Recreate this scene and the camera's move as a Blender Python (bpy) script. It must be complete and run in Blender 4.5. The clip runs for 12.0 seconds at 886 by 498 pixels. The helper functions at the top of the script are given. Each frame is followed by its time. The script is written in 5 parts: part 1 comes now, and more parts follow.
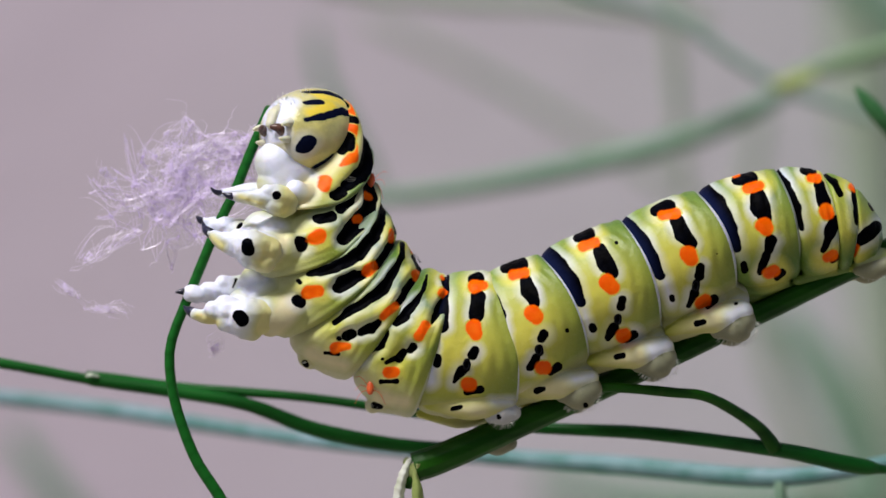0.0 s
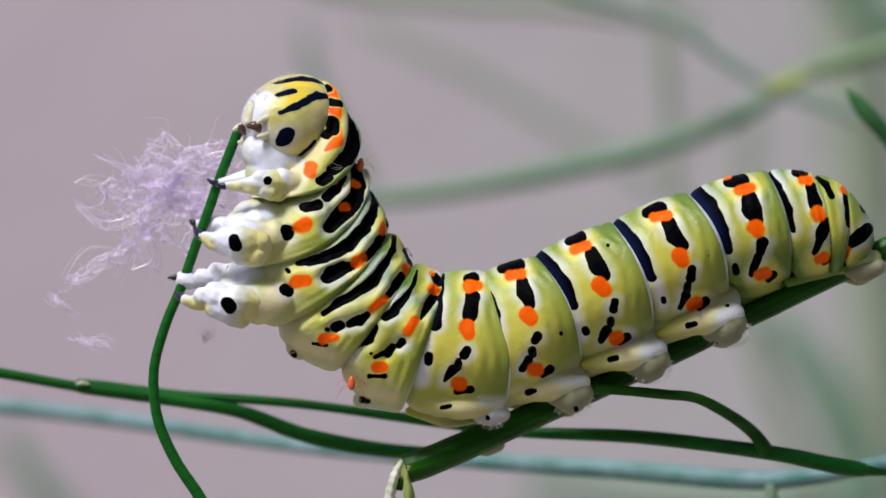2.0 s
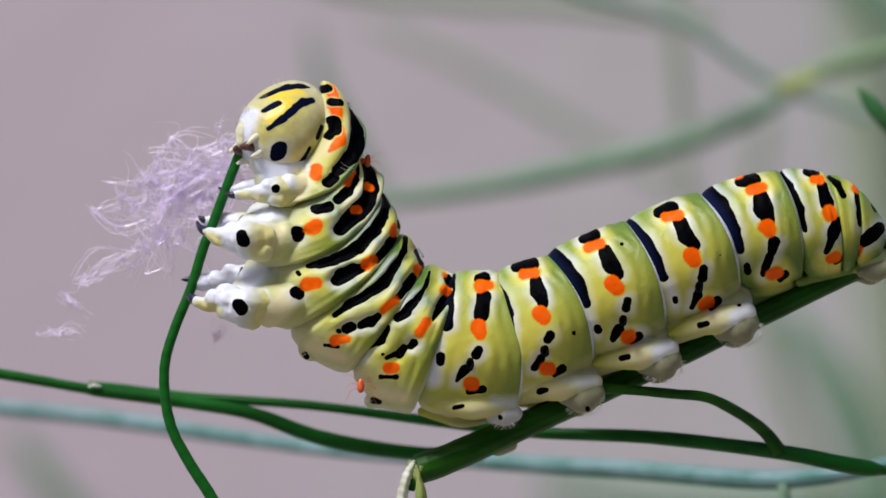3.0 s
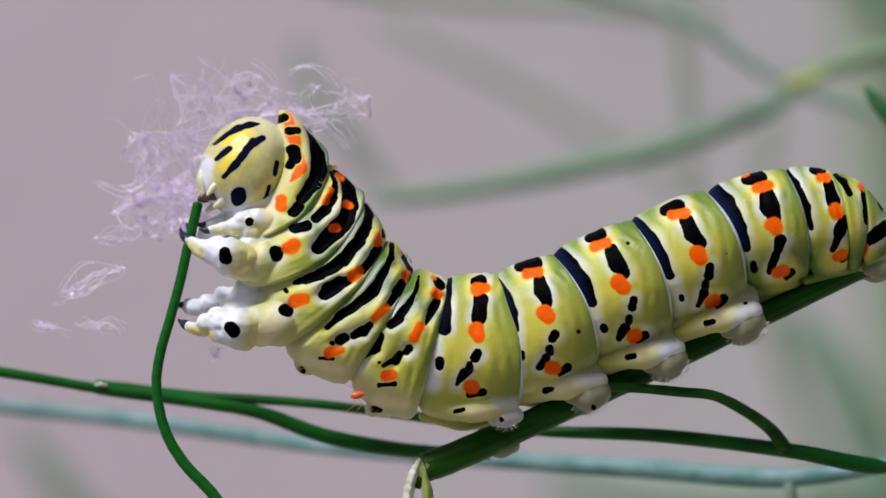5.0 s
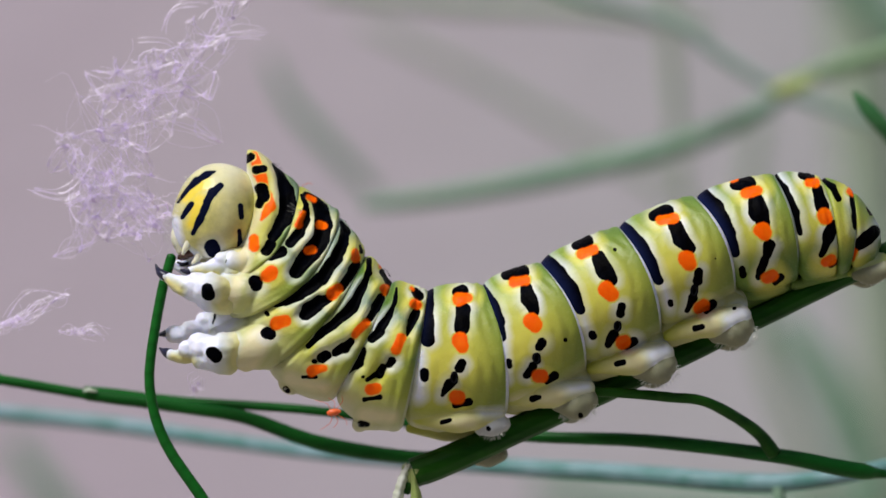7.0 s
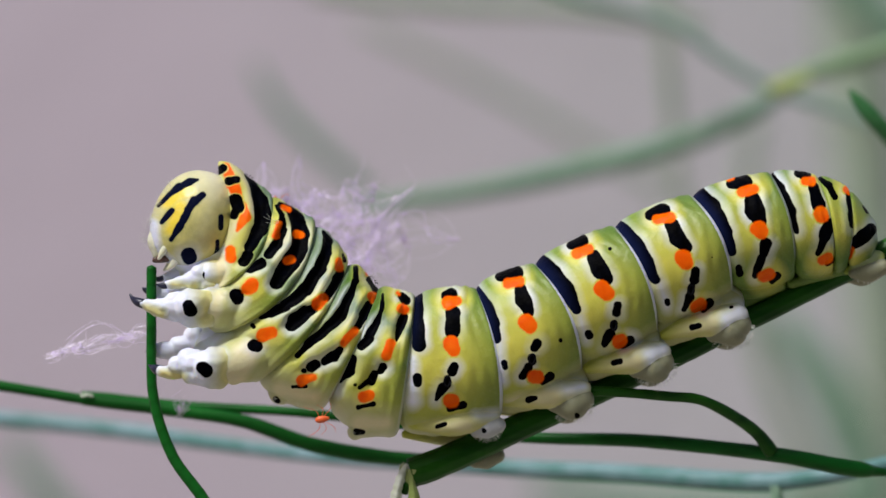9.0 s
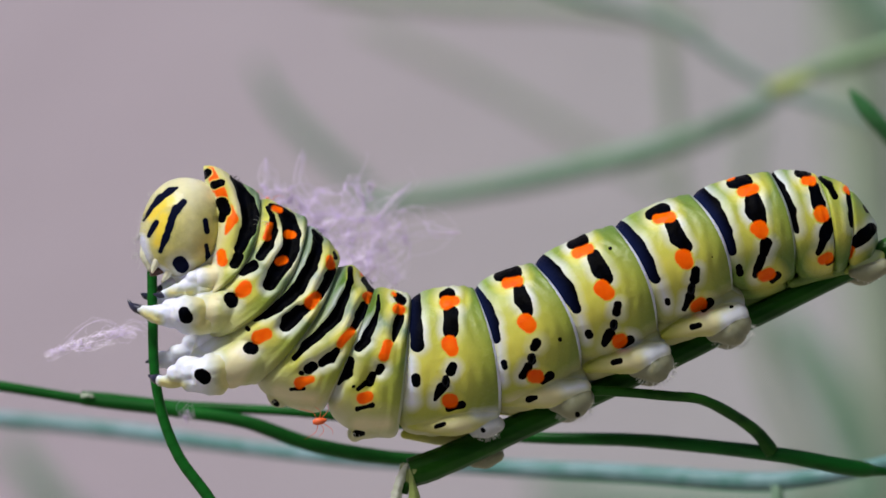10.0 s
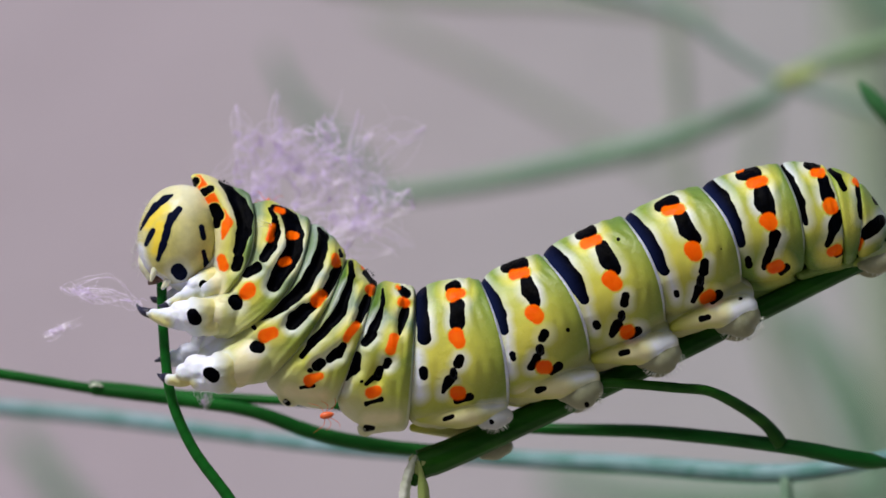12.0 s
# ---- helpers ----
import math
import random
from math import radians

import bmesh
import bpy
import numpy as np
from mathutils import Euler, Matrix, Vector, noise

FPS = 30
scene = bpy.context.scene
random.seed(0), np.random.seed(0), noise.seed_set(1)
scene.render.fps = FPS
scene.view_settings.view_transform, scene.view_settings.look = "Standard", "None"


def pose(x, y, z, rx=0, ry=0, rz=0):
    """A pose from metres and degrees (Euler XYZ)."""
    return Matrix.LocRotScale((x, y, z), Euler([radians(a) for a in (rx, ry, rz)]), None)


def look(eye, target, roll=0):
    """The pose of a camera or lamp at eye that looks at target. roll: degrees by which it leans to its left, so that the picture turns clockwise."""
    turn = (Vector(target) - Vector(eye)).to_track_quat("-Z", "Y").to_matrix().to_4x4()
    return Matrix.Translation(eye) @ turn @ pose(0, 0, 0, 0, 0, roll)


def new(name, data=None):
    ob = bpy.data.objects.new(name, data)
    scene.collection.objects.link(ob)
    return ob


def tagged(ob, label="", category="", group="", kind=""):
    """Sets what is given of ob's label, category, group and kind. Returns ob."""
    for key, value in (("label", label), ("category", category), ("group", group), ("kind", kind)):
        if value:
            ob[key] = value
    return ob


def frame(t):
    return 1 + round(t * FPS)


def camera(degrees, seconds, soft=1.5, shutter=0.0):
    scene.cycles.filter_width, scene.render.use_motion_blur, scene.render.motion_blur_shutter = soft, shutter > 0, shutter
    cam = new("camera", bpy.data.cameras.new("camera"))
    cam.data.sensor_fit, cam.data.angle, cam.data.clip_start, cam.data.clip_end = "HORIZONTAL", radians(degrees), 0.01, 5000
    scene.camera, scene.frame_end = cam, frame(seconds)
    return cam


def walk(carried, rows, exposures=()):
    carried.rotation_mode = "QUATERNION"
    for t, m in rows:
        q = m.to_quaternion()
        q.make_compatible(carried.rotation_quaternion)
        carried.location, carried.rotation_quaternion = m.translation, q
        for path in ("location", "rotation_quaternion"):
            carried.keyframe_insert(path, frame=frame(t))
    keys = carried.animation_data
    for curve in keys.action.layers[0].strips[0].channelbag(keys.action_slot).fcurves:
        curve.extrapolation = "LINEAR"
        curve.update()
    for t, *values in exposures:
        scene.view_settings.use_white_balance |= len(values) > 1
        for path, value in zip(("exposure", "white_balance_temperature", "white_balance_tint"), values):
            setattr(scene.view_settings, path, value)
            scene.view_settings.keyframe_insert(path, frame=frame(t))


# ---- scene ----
from mathutils import kdtree

# Lengths are laid out on a plan grid of 1/32 mm (x right, y down, d millimetres behind the caterpillar).
STEP = 1 / 32000
DIST = 0.28004
EYE = (0, -DIST, 0)


def sight(dx, dy, roll):
    return look(EYE, (-dx * STEP, 0, dy * STEP), roll)


cam = camera(10, 12.0, soft=1.5)
cam.data.dof.use_dof = True
cam.data.dof.focus_distance = 0.2772
cam.data.dof.aperture_fstop = 34
walk(cam, [
    (0, sight(3.1, -7.2, 0.45)),
    (0.5, sight(-1.6, -1.6, 0.29)),
    (1, sight(-6.9, 0.8, 0.44)),
    (1.5, sight(-11.0, -0.2, 0.37)),
    (2, sight(-11.9, -4.0, 0.50)),
    (2.5, sight(-4.5, -6.8, 0.49)),
    (3, sight(8.7, -3.6, 0.36)),
    (5, sight(19.8, -7.3, 0.37)),
    (5.5, sight(16.7, -6.5, 0.39)),
    (6, sight(11.6, -1.7, 0.34)),
    (6.5, sight(5.2, -0.1, 0.29)),
    (7, sight(0.2, 2.3, 0.34)),
    (9, sight(-5.8, 2.5, 0.07)),
    (9.5, sight(-8.0, 1.9, 0.11)),
    (10, sight(-5.4, 1.9, 0.05)),
    (10.5, sight(0.0, 0.0, 0.00)),
    (11, sight(5.6, -5.2, 0.01)),
    (11.5, sight(8.4, -8.7, 0.01)),
    (12, sight(10.5, -12.5, 0.07)),
], [(0, -0.18, 6500, 10), (5, -0.21, 6500, 9.5), (7, -0.22, 6500, 9), (9, -0.22, 6500, 8), (12, -0.22, 6500, 7.5)])

# ---- light ----
world = bpy.data.worlds.new("sky")
scene.world = world
world.use_nodes = True
wn = world.node_tree
sky = wn.nodes.new("ShaderNodeTexSky")
sky.sky_type = "NISHITA"
sky.sun_disc = False
sky.sun_elevation = radians(55)
sky.sun_rotation = radians(221)
sky.air_density = 1.0
sky.dust_density = 4.0
wn.links.new(sky.outputs[0], wn.nodes["Background"].inputs[0])
wn.nodes["Background"].inputs[1].default_value = 0.075
sun = new("sun", bpy.data.lights.new("sun", "SUN"))
sun.data.energy = 3.7
sun.data.angle = radians(14)
sun.data.color = (1.0, 0.985, 0.985)
sun.matrix_world = look((-0.5, -0.5, 1.0), (0, 0, 0))


# ---- materials ----
class Nodes:
    def __init__(self, name, rough=0.5, spec=0.5):
        self.mat = bpy.data.materials.new(name)
        self.mat.use_nodes = True
        self.tree = self.mat.node_tree
        self.bsdf = self.tree.nodes["Principled BSDF"]
        self.bsdf.inputs["Roughness"].default_value = rough
        self.bsdf.inputs["Specular IOR Level"].default_value = spec
        self.where = self.tree.nodes.new("ShaderNodeTexCoord").outputs["Object"]

    def add(self, kind, **values):
        n = self.tree.nodes.new(kind)
        for key, value in values.items():
            n.inputs[key.replace("_", " ")].default_value = value
        return n

    def link(self, a, b):
        self.tree.links.new(a, b)

    def noise(self, scale, detail=3.0, stretch=None, rough=0.55):
        n = self.add("ShaderNodeTexNoise", Scale=scale, Detail=detail, Roughness=rough)
        if stretch:
            m = self.add("ShaderNodeMapping")
            m.inputs["Scale"].default_value = stretch
            self.link(self.where, m.inputs[0])
            self.link(m.outputs[0], n.inputs["Vector"])
        else:
            self.link(self.where, n.inputs["Vector"])
        return n.outputs["Fac"]

    def ramp(self, fac, lo, hi, a=0.0, b=1.0):
        n = self.add("ShaderNodeMapRange")
        for k, v in zip((1, 2, 3, 4), (lo, hi, a, b)):
            n.inputs[k].default_value = v
        self.link(fac, n.inputs[0])
        return n.outputs[0]

    def times(self, a, b):
        n = self.tree.nodes.new("ShaderNodeMath")
        n.operation = "MULTIPLY"
        for k, v in ((0, a), (1, b)):
            if isinstance(v, (int, float)):
                n.inputs[k].default_value = v
            else:
                self.link(v, n.inputs[k])
        return n.outputs[0]

    def mix(self, fac, a, b):
        n = self.tree.nodes.new("ShaderNodeMix")
        n.data_type = "RGBA"
        for k, v in ((0, fac), (6, a), (7, b)):
            if isinstance(v, tuple):
                n.inputs[k].default_value = (*v, 1)
            elif isinstance(v, (int, float)):
                n.inputs[k].default_value = v
            else:
                self.link(v, n.inputs[k])
        return n.outputs[2]

    def colour(self, c):
        if isinstance(c, tuple):
            self.bsdf.inputs["Base Color"].default_value = (*c, 1)
        else:
            self.link(c, self.bsdf.inputs["Base Color"])
        return self

    def bump(self, height, strength, distance):
        n = self.add("ShaderNodeBump", Strength=strength, Distance=distance)
        self.link(height, n.inputs["Height"])
        self.link(n.outputs[0], self.bsdf.inputs["Normal"])
        return self


def skin_material(name, green, yellow, cream, rough=0.36):
    """Living skin: green ground, yellow and cream tones, black and orange marks by its pigment layers."""
    n = Nodes(name, rough, 0.5)
    pig = n.tree.nodes.new("ShaderNodeVertexColor")
    pig.layer_name = "pigment"
    sep = n.tree.nodes.new("ShaderNodeSeparateColor")
    n.link(pig.outputs[0], sep.inputs[0])
    tone = n.tree.nodes.new("ShaderNodeVertexColor")
    tone.layer_name = "tone"
    sep2 = n.tree.nodes.new("ShaderNodeSeparateColor")
    n.link(tone.outputs[0], sep2.inputs[0])
    mottle = n.noise(1400, 4)
    grain = n.noise(6000, 3)
    dark = tuple(c * 0.72 for c in green)
    base = n.mix(n.ramp(mottle, 0.3, 0.7), dark, green)
    # deeper green: true skin tone plus shade painted into folds and tail
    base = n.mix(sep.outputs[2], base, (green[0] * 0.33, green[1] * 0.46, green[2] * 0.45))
    base = n.mix(sep2.outputs[0], base, yellow)
    base = n.mix(sep2.outputs[1], base, cream)
    base = n.mix(sep2.outputs[2], base, (0.79, 0.81, 0.97))
    base = n.mix(n.ramp(grain, 0.55, 0.8, 0, 0.1), base, cream)
    black = n.mix(n.ramp(mottle, 0.4, 0.75), (0.0006, 0.0006, 0.0009), (0.0015, 0.002, 0.005))
    # bluish sky sheen painted into the black marks
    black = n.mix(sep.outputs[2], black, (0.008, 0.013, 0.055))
    k = n.ramp(sep.outputs[0], 0.42, 0.58)
    base = n.mix(k, base, black)
    orange = n.mix(n.ramp(mottle, 0.35, 0.7), (0.97, 0.10, 0.0), (1.0, 0.165, 0.002))
    base = n.mix(n.ramp(sep.outputs[1], 0.38, 0.6), base, orange)
    n.colour(base)
    n.bsdf.inputs["Subsurface Weight"].default_value = 0.22
    n.bsdf.inputs["Subsurface Radius"].default_value = (1.0, 0.8, 0.35)
    n.bsdf.inputs["Subsurface Scale"].default_value = 0.0005
    dull = n.tree.nodes.new("ShaderNodeMath")
    dull.operation = "MAXIMUM"
    n.link(k, dull.inputs[0])
    n.link(n.ramp(sep.outputs[1], 0.38, 0.6, 0, 0.75), dull.inputs[1])
    n.link(n.ramp(dull.outputs[0], 0, 1, 0.42, 0.012), n.bsdf.inputs["Specular IOR Level"])
    n.link(n.ramp(k, 0, 1, 0.22, 0.0), n.bsdf.inputs["Subsurface Weight"])
    r = n.mix(k, (rough, rough, rough), (0.42, 0.42, 0.42))
    n.link(r, n.bsdf.inputs["Roughness"])
    n.bump(n.noise(1700, 6, None, 0.6), 0.6, 0.00014)
    return n.mat


def plant_material(name, lo, hi, rough=0.42, pale=(0.02, 0.15, 0.03)):
    n = Nodes(name, rough, 0.18)
    streak = n.noise(900, 4, (0.25, 1.0, 1.0))
    spot = n.noise(350, 3)
    c = n.mix(n.ramp(streak, 0.3, 0.7), lo, hi)
    c = n.mix(n.ramp(spot, 0.62, 0.8, 0, 0.35), c, pale)
    n.colour(c)
    n.bump(n.noise(2500, 3, (0.15, 1, 1)), 0.3, 0.00005)
    return n.mat


def simple_material(name, lo, hi, scale, rough=0.5, bump=0.0001, spec=0.5):
    n = Nodes(name, rough, spec)
    n.colour(n.mix(n.ramp(n.noise(scale, 4), 0.3, 0.7), lo, hi))
    n.bump(n.noise(scale * 3, 3), 0.4, bump)
    return n.mat


SKIN = skin_material("caterpillar_skin", (0.205, 0.345, 0.045), (0.70, 0.65, 0.10), (0.76, 0.69, 0.42), 0.43)
HEAD = skin_material("head_capsule", (0.66, 0.60, 0.21), (0.88, 0.66, 0.05), (0.84, 0.81, 0.62), 0.24)
PAD = skin_material("foot_pad_skin", (0.17, 0.18, 0.08), (0.30, 0.29, 0.14), (0.6, 0.6, 0.5), 0.4)
CLAW = simple_material("claw_horn", (0.004, 0.004, 0.012), (0.02, 0.02, 0.06), 5000, 0.3, 0.00002)
PORE = simple_material("pore_rim", (0.002, 0.002, 0.003), (0.008, 0.008, 0.01), 5000, 0.8, 0.00001, 0.02)
JAW = simple_material("jaw_horn", (0.05, 0.02, 0.015), (0.16, 0.07, 0.05), 5000, 0.35, 0.00002)
HAIR = simple_material("pale_bristle", (0.6, 0.6, 0.55), (0.75, 0.75, 0.7), 3000, 0.4, 0.00001)


def silk_material():
    n = Nodes("silk", 0.3, 0.6)
    c = n.mix(n.ramp(n.noise(2500, 3), 0.3, 0.7), (0.80, 0.66, 1.0), (0.96, 0.86, 1.0))
    n.colour(c)
    return n.mat


SILK = silk_material()
MITE = simple_material("mite_red", (0.70, 0.09, 0.02), (0.85, 0.17, 0.05), 4000, 0.35, 0.00001)
STEM = plant_material("fennel_stem", (0.0025, 0.040, 0.002), (0.020, 0.115, 0.006), 0.42, (0.10, 0.22, 0.04))
THIN = plant_material("thin_stem", (0.002, 0.060, 0.005), (0.008, 0.125, 0.014), 0.45, (0.02, 0.15, 0.03))
BLUE = plant_material("waxy_stem", (0.06, 0.19, 0.16), (0.24, 0.36, 0.41), 0.35, (0.46, 0.54, 0.66))
# distant greens paled and greyed: haze and blur put into the colour
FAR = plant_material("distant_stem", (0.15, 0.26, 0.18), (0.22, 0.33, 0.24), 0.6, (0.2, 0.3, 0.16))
DIM = plant_material("paled_distant_stem", (0.25, 0.33, 0.25), (0.34, 0.38, 0.30), 0.7, (0.36, 0.38, 0.28))
LEAFLET = plant_material("leaflet", (0.03, 0.13, 0.04), (0.07, 0.20, 0.08), 0.5, (0.1, 0.22, 0.1))
YOUNG = plant_material("pale_inner_stem", (0.22, 0.30, 0.07), (0.40, 0.45, 0.18), 0.35, (0.5, 0.52, 0.3))
PITH = simple_material("torn_pith", (0.55, 0.58, 0.44), (0.80, 0.81, 0.74), 1500, 0.4)


# ---- building ----
PLACE = {}


def plan(x, y, d=0.0):
    k = (DIST + d / 1000) / DIST
    return Vector(((x - 784) * STEP * k, d / 1000, (441 - y) * STEP * k))


def mesh_object(name, verts, faces, material, parent=None, origin=(0, 0, 0), smooth=True, label=""):
    me = bpy.data.meshes.new(name)
    o = np.array(origin)
    me.from_pydata((np.array(verts) - o).tolist(), [], faces if isinstance(faces, list) else faces.tolist())
    me.materials.append(material)
    if smooth:
        me.polygons.foreach_set("use_smooth", [True] * len(me.polygons))
    ob = new(name, me)
    ob.parent = parent
    ob.location = Vector(origin) - (PLACE[parent.name] if parent else Vector())
    PLACE[ob.name] = Vector(origin)
    if label:
        ob["label"] = label
    return ob


def thing(name, at, label, category, group="", kind=""):
    ob = new(name)
    ob.location = at
    PLACE[ob.name] = Vector(at)
    ob.empty_display_size = 0.002
    return tagged(ob, label, category, group, kind)


def grid_faces(rows, cols, closed=True):
    i, j = np.meshgrid(np.arange(rows - 1), np.arange(cols if closed else cols - 1), indexing="ij")
    k = (j + 1) % cols
    return np.stack([i * cols + j, i * cols + k, (i + 1) * cols + k, (i + 1) * cols + j], -1).reshape(-1, 4)


def spline(points, n):
    """Catmull-Rom through rows of any width, n samples."""
    p = np.array(points, float)
    p = np.vstack([2 * p[0] - p[1], p, 2 * p[-1] - p[-2]])
    s = np.linspace(0, len(p) - 3 - 1e-9, n)
    i = s.astype(int)
    u = (s - i)[:, None]
    a, b, c, d = p[i], p[i + 1], p[i + 2], p[i + 3]
    return 0.5 * (2 * b + (c - a) * u + (2 * a - 5 * b + 4 * c - d) * u ** 2 + (3 * b - a - 3 * c + d) * u ** 3)


def tube(centres, radii, sides, ridges=0, depth=0.0, wobble=0.0, seed=0):
    """Rings round a smooth line of world points. Returns verts, faces."""
    c = np.array(centres, float)
    t = np.gradient(c, axis=0)
    t /= np.linalg.norm(t, axis=1)[:, None] + 1e-12
    up = np.array([0.13, 1.0, 0.21])
    a = np.cross(t, up)
    a /= np.linalg.norm(a, axis=1)[:, None] + 1e-12
    b = np.cross(a, t)
    v = np.linspace(0, 2 * np.pi, sides, endpoint=False)
    r = np.array(radii)[:, None] * (1 + depth * np.cos(ridges * v)[None, :])
    if wobble:
        rs = np.random.RandomState(seed)
        s = np.linspace(0, 1, len(c))
        for f in (3, 7, 17):
            r = r * (1 + wobble * rs.uniform(0.4, 1) * np.sin(f * 6.28 * s + rs.uniform(0, 6))[:, None])
    pts = c[:, None, :] + r[..., None] * (np.cos(v)[None, :, None] * a[:, None, :] + np.sin(v)[None, :, None] * b[:, None, :])
    verts = np.vstack([pts.reshape(-1, 3), c[0], c[-1]])
    n = len(c) * sides
    faces = grid_faces(len(c), sides).tolist()
    for j in range(sides):
        faces.append([n, (j + 1) % sides, j])
        faces.append([n + 1, n - sides + j, n - sides + (j + 1) % sides])
    return verts, faces


def stem(name, rows, material, parent=None, sides=16, n=60, ridges=7, depth=0.05, wobble=0.02, origin=None, label=""):
    """A stem through plan rows (x, y, d, radius)."""
    p = spline(rows, n)
    c = np.array([plan(*q[:3]) for q in p])
    r = np.abs(p[:, 3]) * STEP * (DIST + p[:, 2] / 1000) / DIST
    v, f = tube(c, r, sides, ridges, depth, wobble, len(name) + abs(int(rows[0][0])))
    return mesh_object(name, v, f, material, parent, origin if origin is not None else tuple(c[0]), label=label)


def capsule_distance(px, py, marks):
    """Least signed distance to tapered strokes (r0, r1, x0, y0, x1, y1) on the plan."""
    best = np.full(px.shape, 1e3)
    for r0, r1, x0, y0, x1, y1 in marks:
        dx, dy = x1 - x0, y1 - y0
        u = np.clip(((px - x0) * dx + (py - y0) * dy) / (dx * dx + dy * dy + 1e-6), 0, 1)
        wob = 0.7 * np.sin(px * 0.17 + y0) + 0.7 * np.sin(py * 0.19 + x0) + 0.25 * np.sin((px + py) * 0.61)
        best = np.minimum(best, np.hypot(px - x0 - u * dx, py - y0 - u * dy) - (r0 + u * (r1 - r0)) + wob)
    return best


def soft_zone(px, py, marks, soft):
    return np.clip(0.5 - capsule_distance(px, py, marks) / (2 * soft), 0, 1) if marks else np.zeros(len(px))


def paint(ob, px, py, black, orange, yellow, cream, wax, gold=(), deep_shade=0.0, rim=1.0, navy_sheen=None):
    """Pigment layers of a skin mesh, their third channel also holding painted shade and sheen; px, py: plan places of
    its points.
    """
    kb = capsule_distance(px, py, black) if black else np.full(len(px), 500.0)
    large = [m for m in black if max(m[:2]) > 8.5]
    kh = capsule_distance(px, py, large) if large else np.full(len(px), 500.0)
    ko = capsule_distance(px, py, orange) if orange else np.full(len(px), 500.0)
    if gold:
        ko = np.minimum(ko, np.maximum(capsule_distance(px, py, gold), 1.5 - kb))
    n = len(px)
    pig = np.zeros((n, 4), np.float32)
    pig[:, 0] = np.clip(0.5 - kb / 8, 0, 1)
    pig[:, 1] = np.clip(0.5 - ko / 14, 0, 1)
    pig[:, 2] = deep_shade
    # inside black marks this channel holds the painted sky sheen
    pig[kb < 1.5, 2] = 0.0 if navy_sheen is None else navy_sheen[kb < 1.5]
    pig[:, 3] = 1
    halo = rim * np.clip(1.2 - np.abs(kh) / 13, 0, 1) * np.clip(1.3 + kh / 4, 0, 1) * np.clip(0.40 + 0.26 * np.sin(px * 0.05 + 1.3) * np.sin(py * 0.045), 0, 1)
    ton = np.zeros((n, 4), np.float32)
    ton[:, 0] = np.clip(np.maximum(yellow, np.clip(1.3 - ko / 22, 0, 1) * 0.85), 0, 1)
    ton[:, 1] = np.clip(cream, 0, 1)
    ton[:, 2] = np.clip(np.maximum(wax, halo * (ko > 3)), 0, 1)
    ton[:, 3] = 1
    for key, data in (("pigment", pig), ("tone", ton)):
        layer = ob.data.color_attributes.new(key, "FLOAT_COLOR", "POINT")
        layer.data.foreach_set("color", data.ravel())


def limb_shell(rows, nv=40, n=48, ridge=0.0, skip=0.0, swell=1.0):
    """A soft limb with round ends through rows (x, y, d, radius); points in plan steps (x, depth, -y)."""
    p = spline(rows, n)[int(skip * n):]
    p[:, 3] = np.abs(p[:, 3]) * swell
    caps = []
    for q, w in ((p[0], p[0] - p[1]), (p[-1], p[-1] - p[-2])):
        u = w[:2] / (np.linalg.norm(w[:2]) + 1e-9)
        e = np.sin(np.linspace(0, np.pi / 2, 11)[1:])
        caps.append(np.stack([q[0] + u[0] * e * q[3], q[1] + u[1] * e * q[3], q[2] + 0 * e, q[3] * np.sqrt(1 - e ** 2) + 0.02], -1))
    p = np.vstack([caps[0][::-1], p, caps[1]])
    c = np.stack([p[:, 0], p[:, 2] * 32, -p[:, 1]], -1)
    return tube(c, p[:, 3], nv, 3, ridge, 0.0)


def fuse(shells, voxel=1.7, rounds=14):
    """One closed skin out of overlapping closed shells, its joints rounded."""
    V, Fc = [], []
    for v, f in shells:
        o = len(V)
        V += (np.array(v) * 0.01).tolist()
        Fc += [[q + o for q in face] for face in f]
    me = bpy.data.meshes.new("fusing")
    me.from_pydata(V, [], Fc)
    ob = new("fusing", me)
    m = ob.modifiers.new("skin", "REMESH")
    m.mode, m.voxel_size = "VOXEL", voxel * 0.01
    m = ob.modifiers.new("round", "SMOOTH")
    m.factor, m.iterations = 0.5, rounds
    ev = ob.evaluated_get(bpy.context.evaluated_depsgraph_get())
    out = ev.to_mesh()
    co = np.zeros(len(out.vertices) * 3)
    out.vertices.foreach_get("co", co)
    faces = [list(p.vertices) for p in out.polygons]
    ev.to_mesh_clear()
    bpy.data.objects.remove(ob)
    bpy.data.meshes.remove(me)
    return co.reshape(-1, 3) * 100, faces


def to_world(steps):
    """Plan steps (x, depth, -y) to metres."""
    q = np.array(steps, float)
    k = 1 + q[:, 1] * STEP / DIST
    return np.stack([(q[:, 0] - 784) * STEP * k, q[:, 1] * STEP, (441 + q[:, 2]) * STEP * k], -1)


